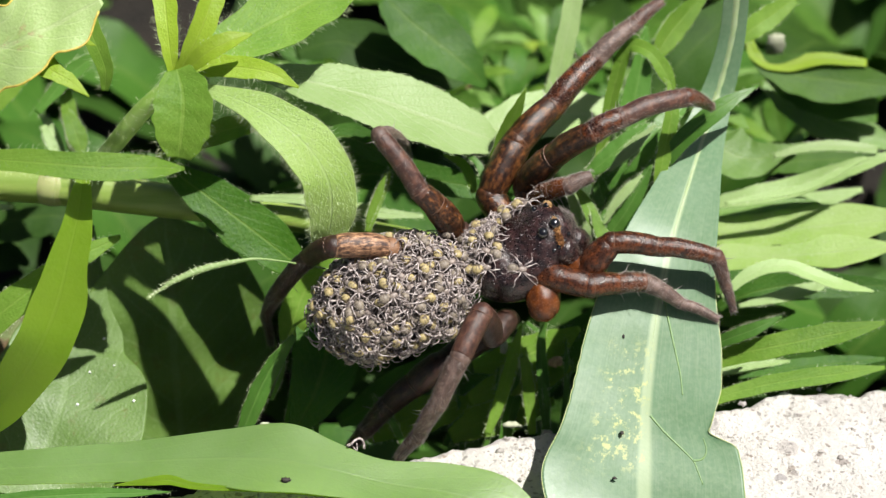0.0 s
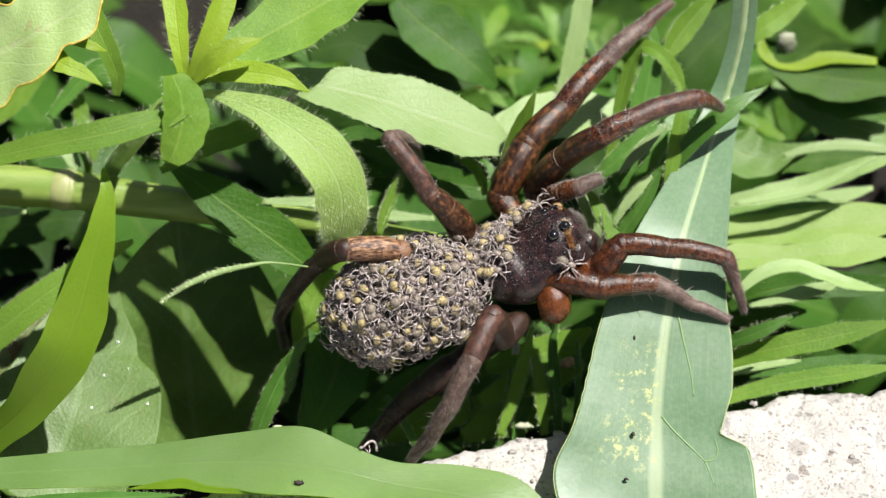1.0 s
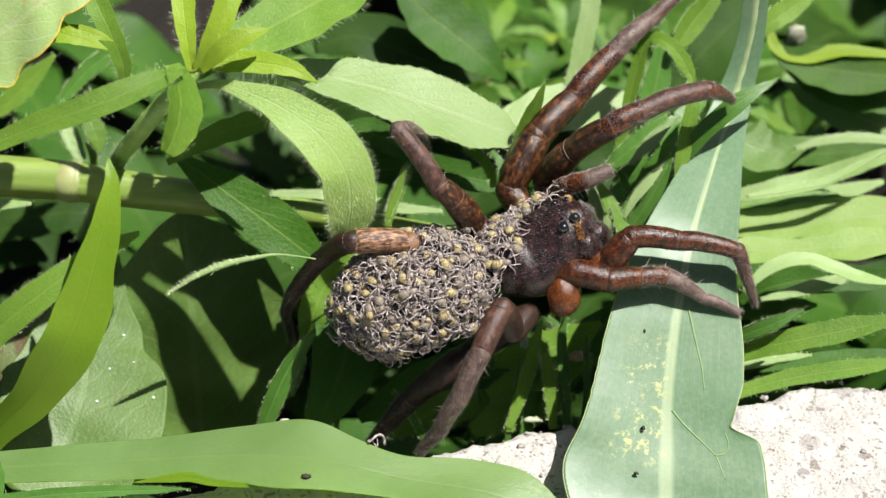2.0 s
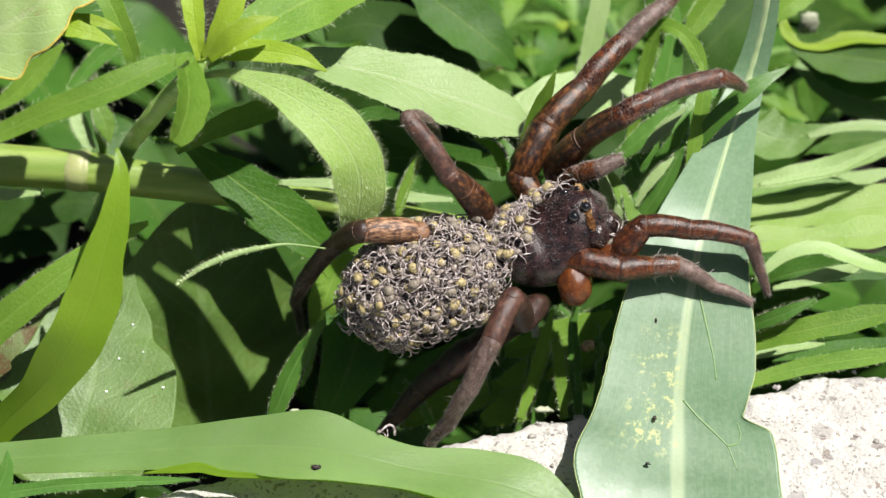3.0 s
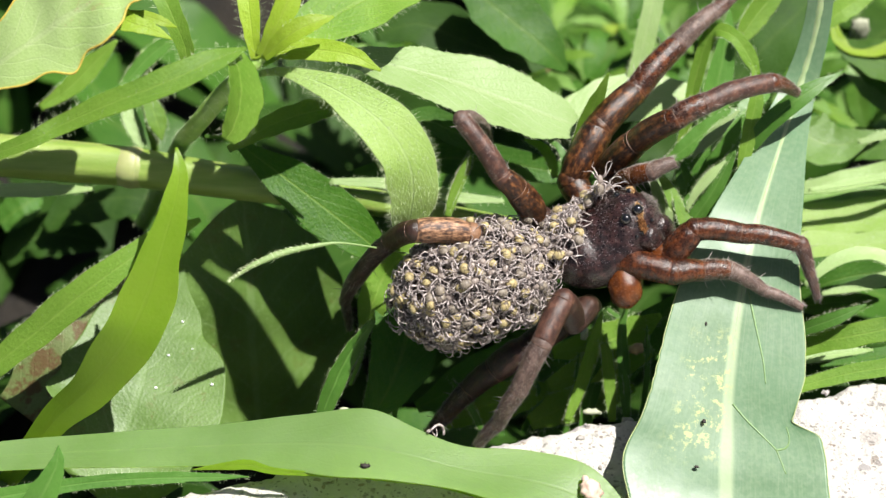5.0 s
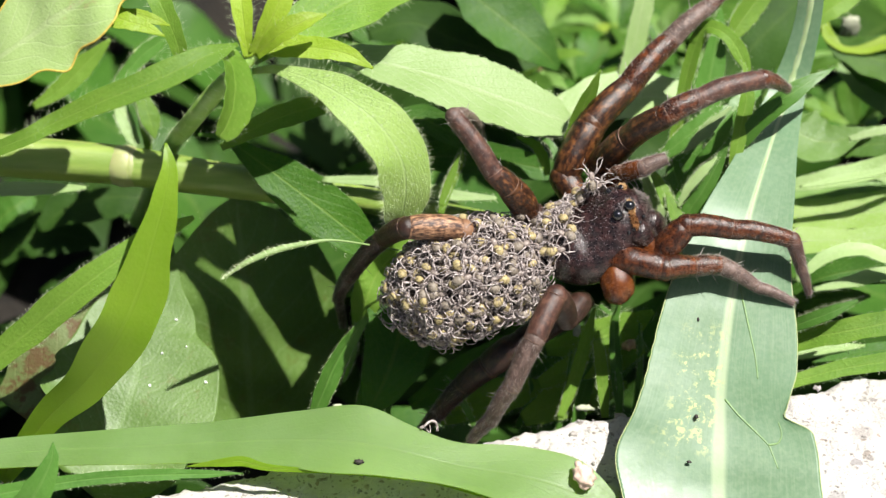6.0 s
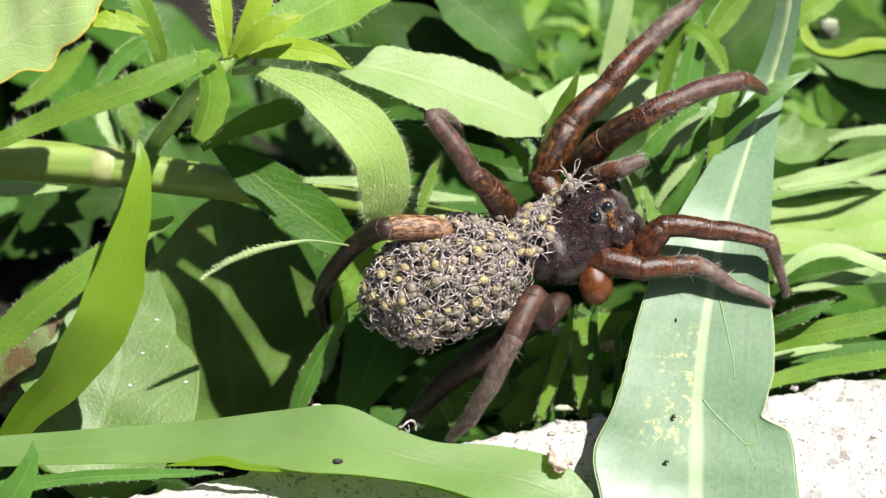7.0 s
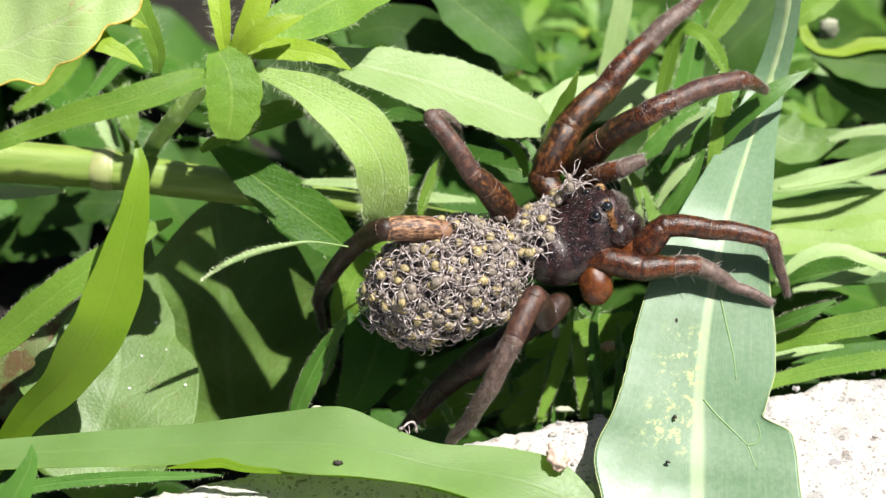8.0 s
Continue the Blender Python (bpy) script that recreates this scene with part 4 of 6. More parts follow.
# grass blades and leaflets round the spider
GRASS = [
    (M_GRASS, [(11.86, -3.58, -5.73, 0.15), (12.32, -1.41, -2.14, 0.25), (12.27, 1.41, 0.68, 0.05)], (0.31, -0.72, 0.62), "thin upright stem of grass"),
    (M_GRASS, [(10.62, -4.57, -5.3, 0.15), (10.62, -3.08, -2.39, 0.25), (10.11, -0.93, -0.24, 0.05)], (0.31, -0.72, 0.62), "thin upright stem of grass"),
    (M_GRASS, [(5.48, -4.59, -6.73, 0.18), (6.32, -2.74, -3.47, 0.3), (6.63, -0.25, -0.98, 0.05)], (0.31, -0.72, 0.62), "thin upright stem of grass"),
    (M_GRASS, [(3.62, -3.28, -8.25, 0.18), (3.65, -2.09, -5.64, 0.3), (3.13, -0.24, -3.8, 0.05)], (0.31, -0.72, 0.62), "thin upright stem of grass"),
    (M_GRASS, [(9.07, 3.78, 0.23, 0.14), (11.31, 1.76, -0.38, 0.24), (13.04, 0.42, -1.72, 0.05)], (0.31, -0.72, 0.62), "thin upright stem of grass"),
    (M_GRASS, [(-11.47, -4.57, -5.3, 0.15), (-10.67, -2.75, -2.06, 0.24), (-10.48, -0.27, 0.42, 0.05)], (0.31, -0.72, 0.62), "thin upright stem of grass"),
    (M_GRASS, [(-8.69, -4.25, -6.39, 0.15), (-8.72, -2.91, -3.64, 0.24), (-9.36, -0.92, -1.64, 0.05)], (0.31, -0.72, 0.62), "thin upright stem of grass"),
    (M_GRASS, [(-12.35, -2.91, -2.23, 0.12), (-11.43, -1.93, 0.17, 0.19), (-11.13, -0.29, 1.82, 0.05)], (0.31, -0.72, 0.62), "thin upright stem of grass"),
    (M_GRASS, [(-1.13, -4.59, -6.73, 0.17), (-2.26, -3.58, -4.3, 0.29), (-3.95, -1.91, -2.64, 0.05)], (0.31, -0.72, 0.62), "thin upright stem of grass"),
    (M_GRASS, [(2.21, -1.64, -9.44, 0.22), (3.69, 0.42, -5.97, 0.36), (4.6, 3.13, -3.26, 0.05)], (0.31, -0.72, 0.62), "thin upright stem of grass"),
    (M_UNDERSHADE, [(-44.95, 17.98, -9.62, 0.52), (-42.92, 19.45, -8.15, 1.78), (-39.83, 19.84, -7.76, 2.11), (-37.25, 19.5, -8.1, 1.26), (-35.7, 19.15, -8.45, 0.21)], (0.21, -0.52, 0.83), "round leaf with shade put into its dark green"),
    (M_UNDERSHADE, [(-41.03, 18.77, -6, 0.44), (-37.99, 20.24, -4.53, 2), (-34.43, 20.81, -3.96, 2.2), (-31.37, 20.65, -4.12, 1.3), (-29.83, 20.31, -4.46, 0.21)], (0, -0.41, 0.91), "round leaf with shade put into its dark green"),
    (M_PALE, [(-45.42, 8.14, 8.83, 0.3), (-41.66, 8.24, 8.92, 0.56), (-37.9, 8.3, 8.99, 0.61), (-33.91, 8.4, 9.09, 0.15)], (0, -0.41, 0.91), "narrow pale green leaf"),
    (M_DARK, [(-45.32, 19.81, -6.38, 1.03), (-43.28, 20.91, -5.28, 1.54), (-41.93, 22.36, -5.24, 0.62)], (0.3, -0.51, 0.81), "small round leaf with shade put into its dark green"),
    (M_DARK, [(-12.71, 13.68, 5.88, 0.39), (-6.93, 14.7, 6.9, 1.16), (-1.16, 14.7, 6.9, 1.45), (4.62, 14.02, 6.22, 0.97), (8.47, 13.34, 5.54, 0.15)], (0, -0.65, 0.76), "weed leaf with shade put into its dark green in shade"),
    (M_DARK, [(-10.68, 14.59, 9.62, 0.3), (-6.87, 15.6, 10.63, 1.09), (-4.01, 14.93, 9.96, 1.18), (-1.14, 13.58, 8.61, 0.68), (0.76, 12.57, 7.59, 0.15)], (0, -0.53, 0.85), "weed leaf with shade put into its dark green in shade"),
    (M_PALE, [(-14.29, 9.72, 8.99, 0.25), (-8.65, 9.56, 8.83, 0.51), (-3.95, 8.89, 8.16, 0.51), (0.28, 8.66, 7.93, 0.15)], (0, -0.41, 0.91), "pale green narrow leaf"),
    (M_GRASS, [(-32.62, 16.95, 11.98, 0.29), (-30.23, 18.97, 14, 0.67), (-28.56, 19.98, 15.01, 0.57), (-27.13, 20.49, 15.52, 0.1)], (0.31, -0.62, 0.72), "narrow green pointed leaf"),
    (M_HAIRY, [(-29.56, 15.04, 7.24, 0.31), (-30.04, 17.76, 9.96, 0.73), (-30.52, 19.8, 12.01, 0.52), (-30.76, 21.17, 13.37, 0.1)], (0.51, -0.61, 0.61), "narrow green upright leaf"),
    (M_PALE, [(-30.66, 16.11, 6.9, 0.31), (-31.39, 17.48, 8.27, 0.47), (-32.11, 18.51, 9.29, 0.41), (-32.84, 19.19, 9.98, 0.1)], (0.51, -0.61, 0.61), "pale green narrow leaf"),
    (M_DARK, [(-6.87, -1.6, -6.57, 0.48), (-2.1, 0.09, -4.88, 1.92), (2.2, 1.77, -4.61, 2.13), (6.52, 1.77, -4.61, 0.97), (8.43, 1.77, -4.61, 0.19)], (0.11, -0.53, 0.84), "weed leaf with shade put into its dark green in shade"),
    (M_DARK, [(5.58, -1.64, -9.44, 0.49), (8.47, 1.42, -6.37, 1.76), (12.32, 4.15, -3.65, 1.95), (15.21, 6.53, -1.27, 0.49)], (-0.11, -0.53, 0.84), "weed leaf with shade put into its dark green in shade"),
    (M_HAIRY, [(5.63, 9.59, 11.69, 0.35), (6.53, 10.66, 14.18, 0.69), (7.56, 11.56, 16.49, 0.75), (8.63, 12.53, 18.87, 0.06)], (0.54, -0.65, 0.54), "short green blade of grass"),
    (M_PALE, [(10.49, 18.91, 8.28, 0.74), (11.65, 21.24, 12.03, 0.84), (12.56, 23.55, 15.75, 0.94), (13.32, 26.17, 19.78, 0.73)], (0.33, -0.77, 0.55), "pale hairy blade of grass"),
    (M_GRASS, [(15.8, 6.06, 5.34, 0.39), (18.44, 8.6, 10.7, 0.57), (21.03, 9.83, 14.76, 0.71), (24.14, 11.2, 17.54, 0.79), (27.85, 13.51, 18.44, 0.05)], (-0.33, -0.67, 0.67), "dark green pointed grass leaf"),
    (M_HAIRY, [(14.59, 10.54, 5.57, 0.24), (15.47, 14.52, 10.97, 0.49), (16.34, 17.12, 14.98, 0.59), (17.44, 18.7, 17.97, 0.62), (19.23, 17.67, 18.35, 0.58), (20.49, 16.44, 17.13, 0.61), (21.15, 15.45, 16.14, 0.19)], (-0.22, -0.44, 0.87), "bent green blade of grass"),
    (M_GRASS, [(16.66, 13.68, 5.88, 0.44), (17.62, 16.74, 8.94, 1.21), (18.34, 19.46, 11.66, 1.32), (19.06, 22.19, 14.39, 0.77), (19.3, 23.89, 16.09, 0.11)], (0.43, -0.64, 0.64), "dark green blade of grass"),
    (M_GRASS, [(13.75, 7.77, 5.63, 0.35), (15.4, 10.78, 8.64, 1), (18, 13.12, 10.97, 1.09), (20.93, 15.87, 12.31, 0.8), (23.18, 17.79, 12.82, 0.1)], (-0.43, -0.64, 0.64), "upright green blade of grass"),
    (M_HAIRY, [(19.74, 20.89, 14.55, 0.3), (20.83, 22.45, 15.54, 0.95), (22.33, 24.28, 16.52, 1.05), (24.56, 26.69, 17.52, 0.4)], (0.33, -0.77, 0.55), "upright green blade of grass"),
    (M_PALE, [(14.15, 6.73, 6, 0.25), (13.61, 7.67, 8.36, 0.59), (13.01, 9.33, 10.02, 0.49), (12.68, 10.32, 11.01, 0.1)], (0.21, -0.64, 0.74), "small pale green leaflet"),
    (M_GRASS, [(16.19, 5.69, 6.38, 0.28), (15.95, 7.67, 8.36, 0.8), (15.16, 9.33, 10.02, 0.7), (14.69, 10.65, 11.34, 0.09)], (-0.11, -0.75, 0.65), "small dark green pointed leaflet"),
    (M_HAIRY, [(4.51, 10.05, 9.33, 0.25), (4.14, 11.05, 10.32, 0.46), (3.34, 11.88, 11.15, 0.4), (1.93, 12.31, 11.59, 0.1)], (0.33, -0.55, 0.77), "curled green grass blade"),
    (M_HAIRY, [(-4.4, 7.01, 7.7, 0.25), (-3.7, 8.67, 9.35, 0.45), (-2.9, 9.99, 10.68, 0.35), (-2.53, 10.65, 11.34, 0.05)], (0.33, -0.77, 0.55), "short upright blade of grass"),
    (M_GRASS, [(-15.01, -6.86, -3.35, 0.61), (-13.56, -4.91, 0.02, 1.01), (-12.17, -2.95, 1.98, 0.82), (-10.33, -1.16, 3.77, 0.29)], (0.64, -0.64, 0.43), "blade of grass in shade"),
    (M_GRASS, [(6.86, -5.57, -6.3, 0.48), (7.57, -2.91, -3.64, 0.73), (8.65, -0.58, -1.31, 0.55), (8.74, 0.41, -0.31, 0.12)], (0.57, -0.68, 0.46), "blade of grass in shade"),
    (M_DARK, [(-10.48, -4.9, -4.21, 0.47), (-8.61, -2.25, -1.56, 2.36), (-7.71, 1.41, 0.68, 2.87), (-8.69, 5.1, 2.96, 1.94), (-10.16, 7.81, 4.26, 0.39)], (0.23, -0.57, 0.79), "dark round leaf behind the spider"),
    (M_HAIRY, [(-11.24, 1.08, 0.35, 0.48), (-10.48, 1.89, 2.57, 1.32), (-9.54, 3.54, 4.23, 1.6), (-7.67, 4.86, 5.55, 1.03), (-5.8, 5.52, 6.21, 0.19)], (0.21, -0.64, 0.74), "green leaf behind the spider"),
    (M_GRASS, [(21.86, -1, 1.11, 0.28), (24.65, -1.45, 3.47, 0.51), (27.29, -1.4, 4.94, 0.55), (29.68, -0.64, 5.7, 0.09)], (0.23, -0.57, 0.79), "narrow green pointed leaf"),
    (M_HAIRY, [(21.4, -2.16, -0.06, 0.39), (25.01, -1.69, 1.82, 0.92), (29.06, -1.72, 3.21, 1.01), (34.06, -1, 3.93, 0.96), (38.31, -0.29, 4.64, 0.14)], (0, -0.41, 0.91), "narrow bright green hairy leaf"),
    (M_PALE, [(21.61, -1.14, -1.87, 0.3), (25.39, -0.45, -1.18, 0.46), (28.22, -0.09, -0.82, 0.51), (31.06, 0.16, -0.57, 0.1)], (0, -0.32, 0.95), "narrow pale green hairy leaf"),
    (M_DARK, [(27.07, 0.24, -3.31, 0.41), (30.88, 1.01, -2.55, 0.72), (35.17, 1.37, -2.18, 0.72), (39.46, 1.67, -1.88, 0.15)], (0, -0.32, 0.95), "narrow weed leaf with shade put into its dark green"),
    (M_HAIRY, [(21.32, -4.98, -1.47, 0.33), (25.04, -3.97, -0.45, 0.58), (29.22, -3.18, 0.33, 0.72), (34.25, -2.66, 0.86, 0.73), (38.53, -2.23, 1.28, 0.15)], (0, -0.41, 0.91), "narrow green leaf beside the slab"),
    (M_PALE, [(25.09, 2.51, 4.61, 0.19), (26.72, 3.58, 5.68, 0.49), (28.59, 4.25, 6.35, 0.63), (30.69, 4.36, 6.46, 0.62), (32.57, 3.88, 5.98, 0.63), (34.92, 3.3, 5.4, 0.57), (37.91, 3.62, 4.3, 0.11)], (0.11, -0.22, 0.97), "pale green folded hairy leaf"),
    (M_DARK, [(25.23, 5.32, 0.35, 0.38), (27.97, 5.59, 2.03, 1.14), (31.78, 6.08, 2.53, 1.33), (36.55, 6.05, 2.49, 0.95), (41.32, 6.07, 2.52, 0.14)], (0, -0.65, 0.76), "broad mid-green leaf of weed"),
    (M_PALE, [(26.76, 3.41, 2.68, 0.15), (29.12, 3.79, 3.07, 0.46), (31.48, 4.21, 3.48, 0.61), (33.37, 4.56, 3.83, 0.46), (34.12, 4.69, 3.97, 0.1)], (0, -0.32, 0.95), "pale green pointed leaf tip"),
    (M_BACK, [(23.92, 5.32, -1.06, 0.49), (27.29, 5.62, -0.77, 0.98), (30.17, 5.77, -0.61, 0.78), (32.1, 5.85, -0.53, 0.15)], (0, -0.53, 0.85), "broad mid-green leaf of weed"),
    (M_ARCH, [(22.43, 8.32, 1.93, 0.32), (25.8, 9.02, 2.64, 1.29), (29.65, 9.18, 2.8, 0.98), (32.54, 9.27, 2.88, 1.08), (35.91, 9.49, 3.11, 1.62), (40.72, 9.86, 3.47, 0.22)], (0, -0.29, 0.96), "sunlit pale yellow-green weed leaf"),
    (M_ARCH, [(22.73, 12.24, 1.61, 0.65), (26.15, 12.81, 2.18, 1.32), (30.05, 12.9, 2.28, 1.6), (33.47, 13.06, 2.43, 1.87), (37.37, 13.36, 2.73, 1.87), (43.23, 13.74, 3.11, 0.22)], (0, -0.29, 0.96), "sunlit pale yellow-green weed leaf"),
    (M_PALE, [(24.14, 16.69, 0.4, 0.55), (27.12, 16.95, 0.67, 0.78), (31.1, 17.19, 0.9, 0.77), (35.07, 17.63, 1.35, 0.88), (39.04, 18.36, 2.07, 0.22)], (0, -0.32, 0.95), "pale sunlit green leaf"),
    (M_PALE, [(24.58, 14.44, 3.81, 0.44), (28.34, 14.23, 5.02, 0.86), (32.69, 14.92, 5.7, 0.95), (37.35, 15.38, 7.58, 0.73), (41.69, 16.4, 8.6, 0.16)], (0.1, -0.31, 0.94), "pale green narrow leaf"),
    (M_DARK, [(-3.2, 31.83, 12.72, 1.08), (-1.2, 30.42, 11.31, 2.4), (1.3, 29.01, 9.9, 2.74), (3.8, 27.6, 8.48, 1.87), (5.82, 26.94, 6.41, 0.28)], (0.1, -0.4, 0.91), "broad green weed leaf"),
    (M_UNDERSHADE, [(-11.39, 31.36, 6.59, 0.76), (-7.32, 32.08, 7.31, 2.17), (-3.25, 31, 6.23, 2.47), (0.81, 29.92, 5.15, 1.84), (4.39, 30.32, 4.14, 0.27)], (0, -0.49, 0.87), "weed leaf with shade put into its dark green"),
    (M_BACK, [(29.1, 31.13, 9.19, 0.31), (30.33, 28.7, 8.17, 0.74), (33.08, 27.85, 7.32, 1.82), (37.07, 27.43, 6.9, 2.24), (43.56, 27, 6.48, 0.32)], (0, -0.51, 0.86), "curled yellow-green weed leaf"),
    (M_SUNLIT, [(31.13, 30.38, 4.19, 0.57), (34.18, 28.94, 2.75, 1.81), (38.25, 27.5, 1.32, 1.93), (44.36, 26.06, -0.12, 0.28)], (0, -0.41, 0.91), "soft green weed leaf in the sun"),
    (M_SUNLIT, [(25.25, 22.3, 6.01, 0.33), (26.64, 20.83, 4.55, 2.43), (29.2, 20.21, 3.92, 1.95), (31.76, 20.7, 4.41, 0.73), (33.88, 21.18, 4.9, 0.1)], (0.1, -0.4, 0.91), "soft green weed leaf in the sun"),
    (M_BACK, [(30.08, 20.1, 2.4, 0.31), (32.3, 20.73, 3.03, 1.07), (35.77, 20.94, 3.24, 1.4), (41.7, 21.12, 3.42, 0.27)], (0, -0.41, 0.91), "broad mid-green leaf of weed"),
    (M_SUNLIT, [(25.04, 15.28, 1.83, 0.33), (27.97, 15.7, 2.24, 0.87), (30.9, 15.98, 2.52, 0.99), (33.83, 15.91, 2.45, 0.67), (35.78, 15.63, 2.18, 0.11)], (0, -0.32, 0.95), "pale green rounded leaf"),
    (M_UNDERSHADE, [(18.68, 24.91, 2.97, 0.51), (21.18, 27.4, 5.46, 2.53), (23.69, 29.53, 7.59, 3.05), (26.81, 32.43, 9.08, 2.04), (29.46, 35.35, 10.58, 0.26)], (0, -0.53, 0.85), "weed leaf with shade put into its dark green in shade"),
    (M_GRASS, [(-41.51, -17.02, -0.78, 0.81), (-33.02, -15.93, 0.31, 0.54), (-27.66, -15.58, 0.66, 0.49), (-23.64, -15.49, 0.75, 0.4), (-19.63, -15.41, 0.84, 0.04)], (0, -0.53, 0.85), "dark green grass blade under the smooth leaf"),
    (M_HAIRY, [(-39.03, 16.11, 11.14, 0.29), (-36.63, 17.3, 12.33, 0.76), (-34.73, 18.67, 13.7, 0.86), (-32.58, 20.21, 15.23, 0.14)], (0.31, -0.62, 0.72), "soft green blade behind the weeds"),
    (M_YOUNG, [(-29.21, 8.77, 27.84, 0.23), (-27.88, 8.59, 27.66, 0.42), (-26.55, 8.29, 27.36, 0.37), (-25.49, 8.29, 26.79, 0.05)], (0, -0.49, 0.87), "yellow-green tip of a narrow leaf"),
    (M_GRASS, [(15.2, 4.75, 8.3, 0.3), (15.99, 5.37, 9.63, 0.7), (17.47, 6.65, 11.61, 0.75), (19.46, 9.48, 14.45, 0.06)], (-0.3, -0.67, 0.67), "upright green blade of grass"),
    (M_GRASS, [(14.78, 6.66, 7.39, 0.4), (16.65, 8.65, 9.37, 1.2), (18.76, 10.8, 11.52, 1.3), (20.49, 13.44, 14.17, 0.15)], (0.2, -0.7, 0.68), "broad dark green blade of grass"),
    (M_HAIRY, [(12.88, 8.25, 11.81, 0.2), (13.59, 7.01, 11.27, 0.5), (14.34, 5.51, 10.47, 0.62), (15.12, 4.27, 9.23, 0.1)], (0.4, -0.6, 0.68), "small bright green leaflet"),
    (M_PALE, [(15.55, 8.15, 13.68, 0.1), (16.46, 8.72, 14.53, 0.38), (17.71, 9.33, 15.71, 0.48), (19.27, 10.43, 16.81, 0.06)], (-0.2, -0.5, 0.84), "narrow pale blade catching the sky"),
    (M_HAIRY, [(19.46, 7.5, 11.76, 0.25), (19.73, 8.44, 13.41, 0.6), (20.19, 10.07, 15.04, 0.75), (20.66, 12.03, 16.99, 0.62), (20.43, 14.1, 18.36, 0.1)], (0.45, -0.65, 0.6), "yellow-green upright blade of grass"),
    (M_GRASS, [(13.69, 9.57, 11.71, 0.3), (15.24, 10.2, 12.9, 0.75), (16.99, 11.1, 14.09, 0.8), (18.85, 12.25, 15.24, 0.08)], (-0.3, -0.6, 0.74), "dark green grass leaf"),
    (M_PALE, [(15.08, 4.91, 10.73, 0.1), (15.89, 5.84, 11.94, 0.36), (17.02, 6.67, 13.05, 0.4), (18.17, 7.51, 13.89, 0.05)], (-0.4, -0.5, 0.77), "narrow pale green leaflet"),
    (M_GRASS, [(15.08, 6.21, 8.35, 0.3), (16.54, 6.82, 9.52, 0.85), (18.15, 7.49, 10.48, 0.95), (19.59, 8.74, 11.73, 0.1)], (0.1, -0.75, 0.65), "dark green leaflet in the grass"),
    (M_HAIRY, [(14.17, 5.87, 11.4, 0.15), (14.66, 4.75, 10.57, 0.5), (15.34, 3.63, 9.73, 0.55), (15.8, 2.79, 8.89, 0.08)], (0.3, -0.6, 0.74), "small bright green leaflet"),
    (M_PALE, [(12.15, 9.24, 11.38, 0.15), (12.64, 7.8, 10.51, 0.42), (13.09, 6.67, 9.66, 0.4), (13.37, 5.85, 8.84, 0.05)], (0.3, -0.6, 0.74), "narrow pale green leaflet"),
    (M_PALE, [(-32.34, 17.67, 9.91, 0.25), (-31.8, 16.6, 9.4, 0.42), (-31.15, 15.53, 8.62, 0.45), (-30.52, 14.75, 7.84, 0.2)], (0.3, -0.5, 0.8), "small pale leaf in a patch of sun"),
    (M_HAIRY, [(-30.28, 17.68, 11.33, 0.3), (-29.65, 16.63, 10.85, 0.75), (-29.14, 15.54, 10.04, 0.8), (-28.76, 14.53, 9.03, 0.06)], (0.3, -0.5, 0.8), "small bright green leaf"),
    (M_GRASS, [(3.52, 10.15, 13.71, 0.1), (4.67, 9.37, 13.49, 0.25), (5.22, 8.24, 12.64, 0.28), (5.27, 7.1, 11.5, 0.08)], (0.2, -0.7, 0.68), "thin curled blade of grass"),
    (M_HAIRY, [(-4.33, 5.34, 10.31, 0.2), (-3.87, 6.32, 11.29, 0.32), (-3.32, 7.3, 12.26, 0.3), (-2.86, 8.28, 13.24, 0.05)], (0.3, -0.7, 0.65), "thin blade of grass"),
    (M_YOUNG, [(29.42, 31.24, 9.33, 0.3), (29.99, 28.87, 8.38, 0.55), (32.4, 28.34, 7.85, 0.7), (35.91, 28.76, 8.27, 0.65), (39.92, 28.52, 8.03, 0.4)], (0, -0.3, 0.95), "curled yellow-green edge of a weed leaf"),
    (M_BACK, [(31.17, 29.22, 5.9, 0.4), (33.7, 28.5, 5.18, 1.6), (36.74, 27.89, 4.57, 2.2), (41.29, 27.36, 4.04, 1.8)], (0, -0.5, 0.86), "broad mid-green leaf of weed"),
    (M_PALE, [(30.37, 15.97, 8.21, 0.2), (33.02, 16.48, 8.72, 0.42), (35.9, 16.62, 8.86, 0.5), (39.27, 16.38, 8.62, 0.4)], (0.1, -0.3, 0.94), "narrow pale grass blade in the sun"),
    (M_PALE, [(25.94, 11.64, 6.7, 0.15), (29.37, 12.11, 7.17, 0.3), (32.71, 12.61, 7.68, 0.32), (35.57, 13.56, 8.62, 0.25), (37.95, 14.43, 9.5, 0.1)], (0.1, -0.3, 0.94), "narrow pale hairy grass blade"),
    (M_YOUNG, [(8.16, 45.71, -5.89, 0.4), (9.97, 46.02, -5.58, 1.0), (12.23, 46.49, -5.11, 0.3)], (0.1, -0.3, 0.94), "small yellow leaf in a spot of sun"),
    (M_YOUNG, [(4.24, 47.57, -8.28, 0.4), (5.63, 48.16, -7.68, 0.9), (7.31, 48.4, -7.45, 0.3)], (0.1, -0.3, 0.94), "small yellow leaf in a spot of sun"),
    (M_HAIRY, [(27.0, 22.78, 15.02, 0.3), (28.44, 23.7, 15.94, 0.9), (30.2, 24.94, 16.47, 0.95), (32.2, 26.35, 17.17, 0.5)], (0.2, -0.6, 0.76), "upright green blade of grass"),
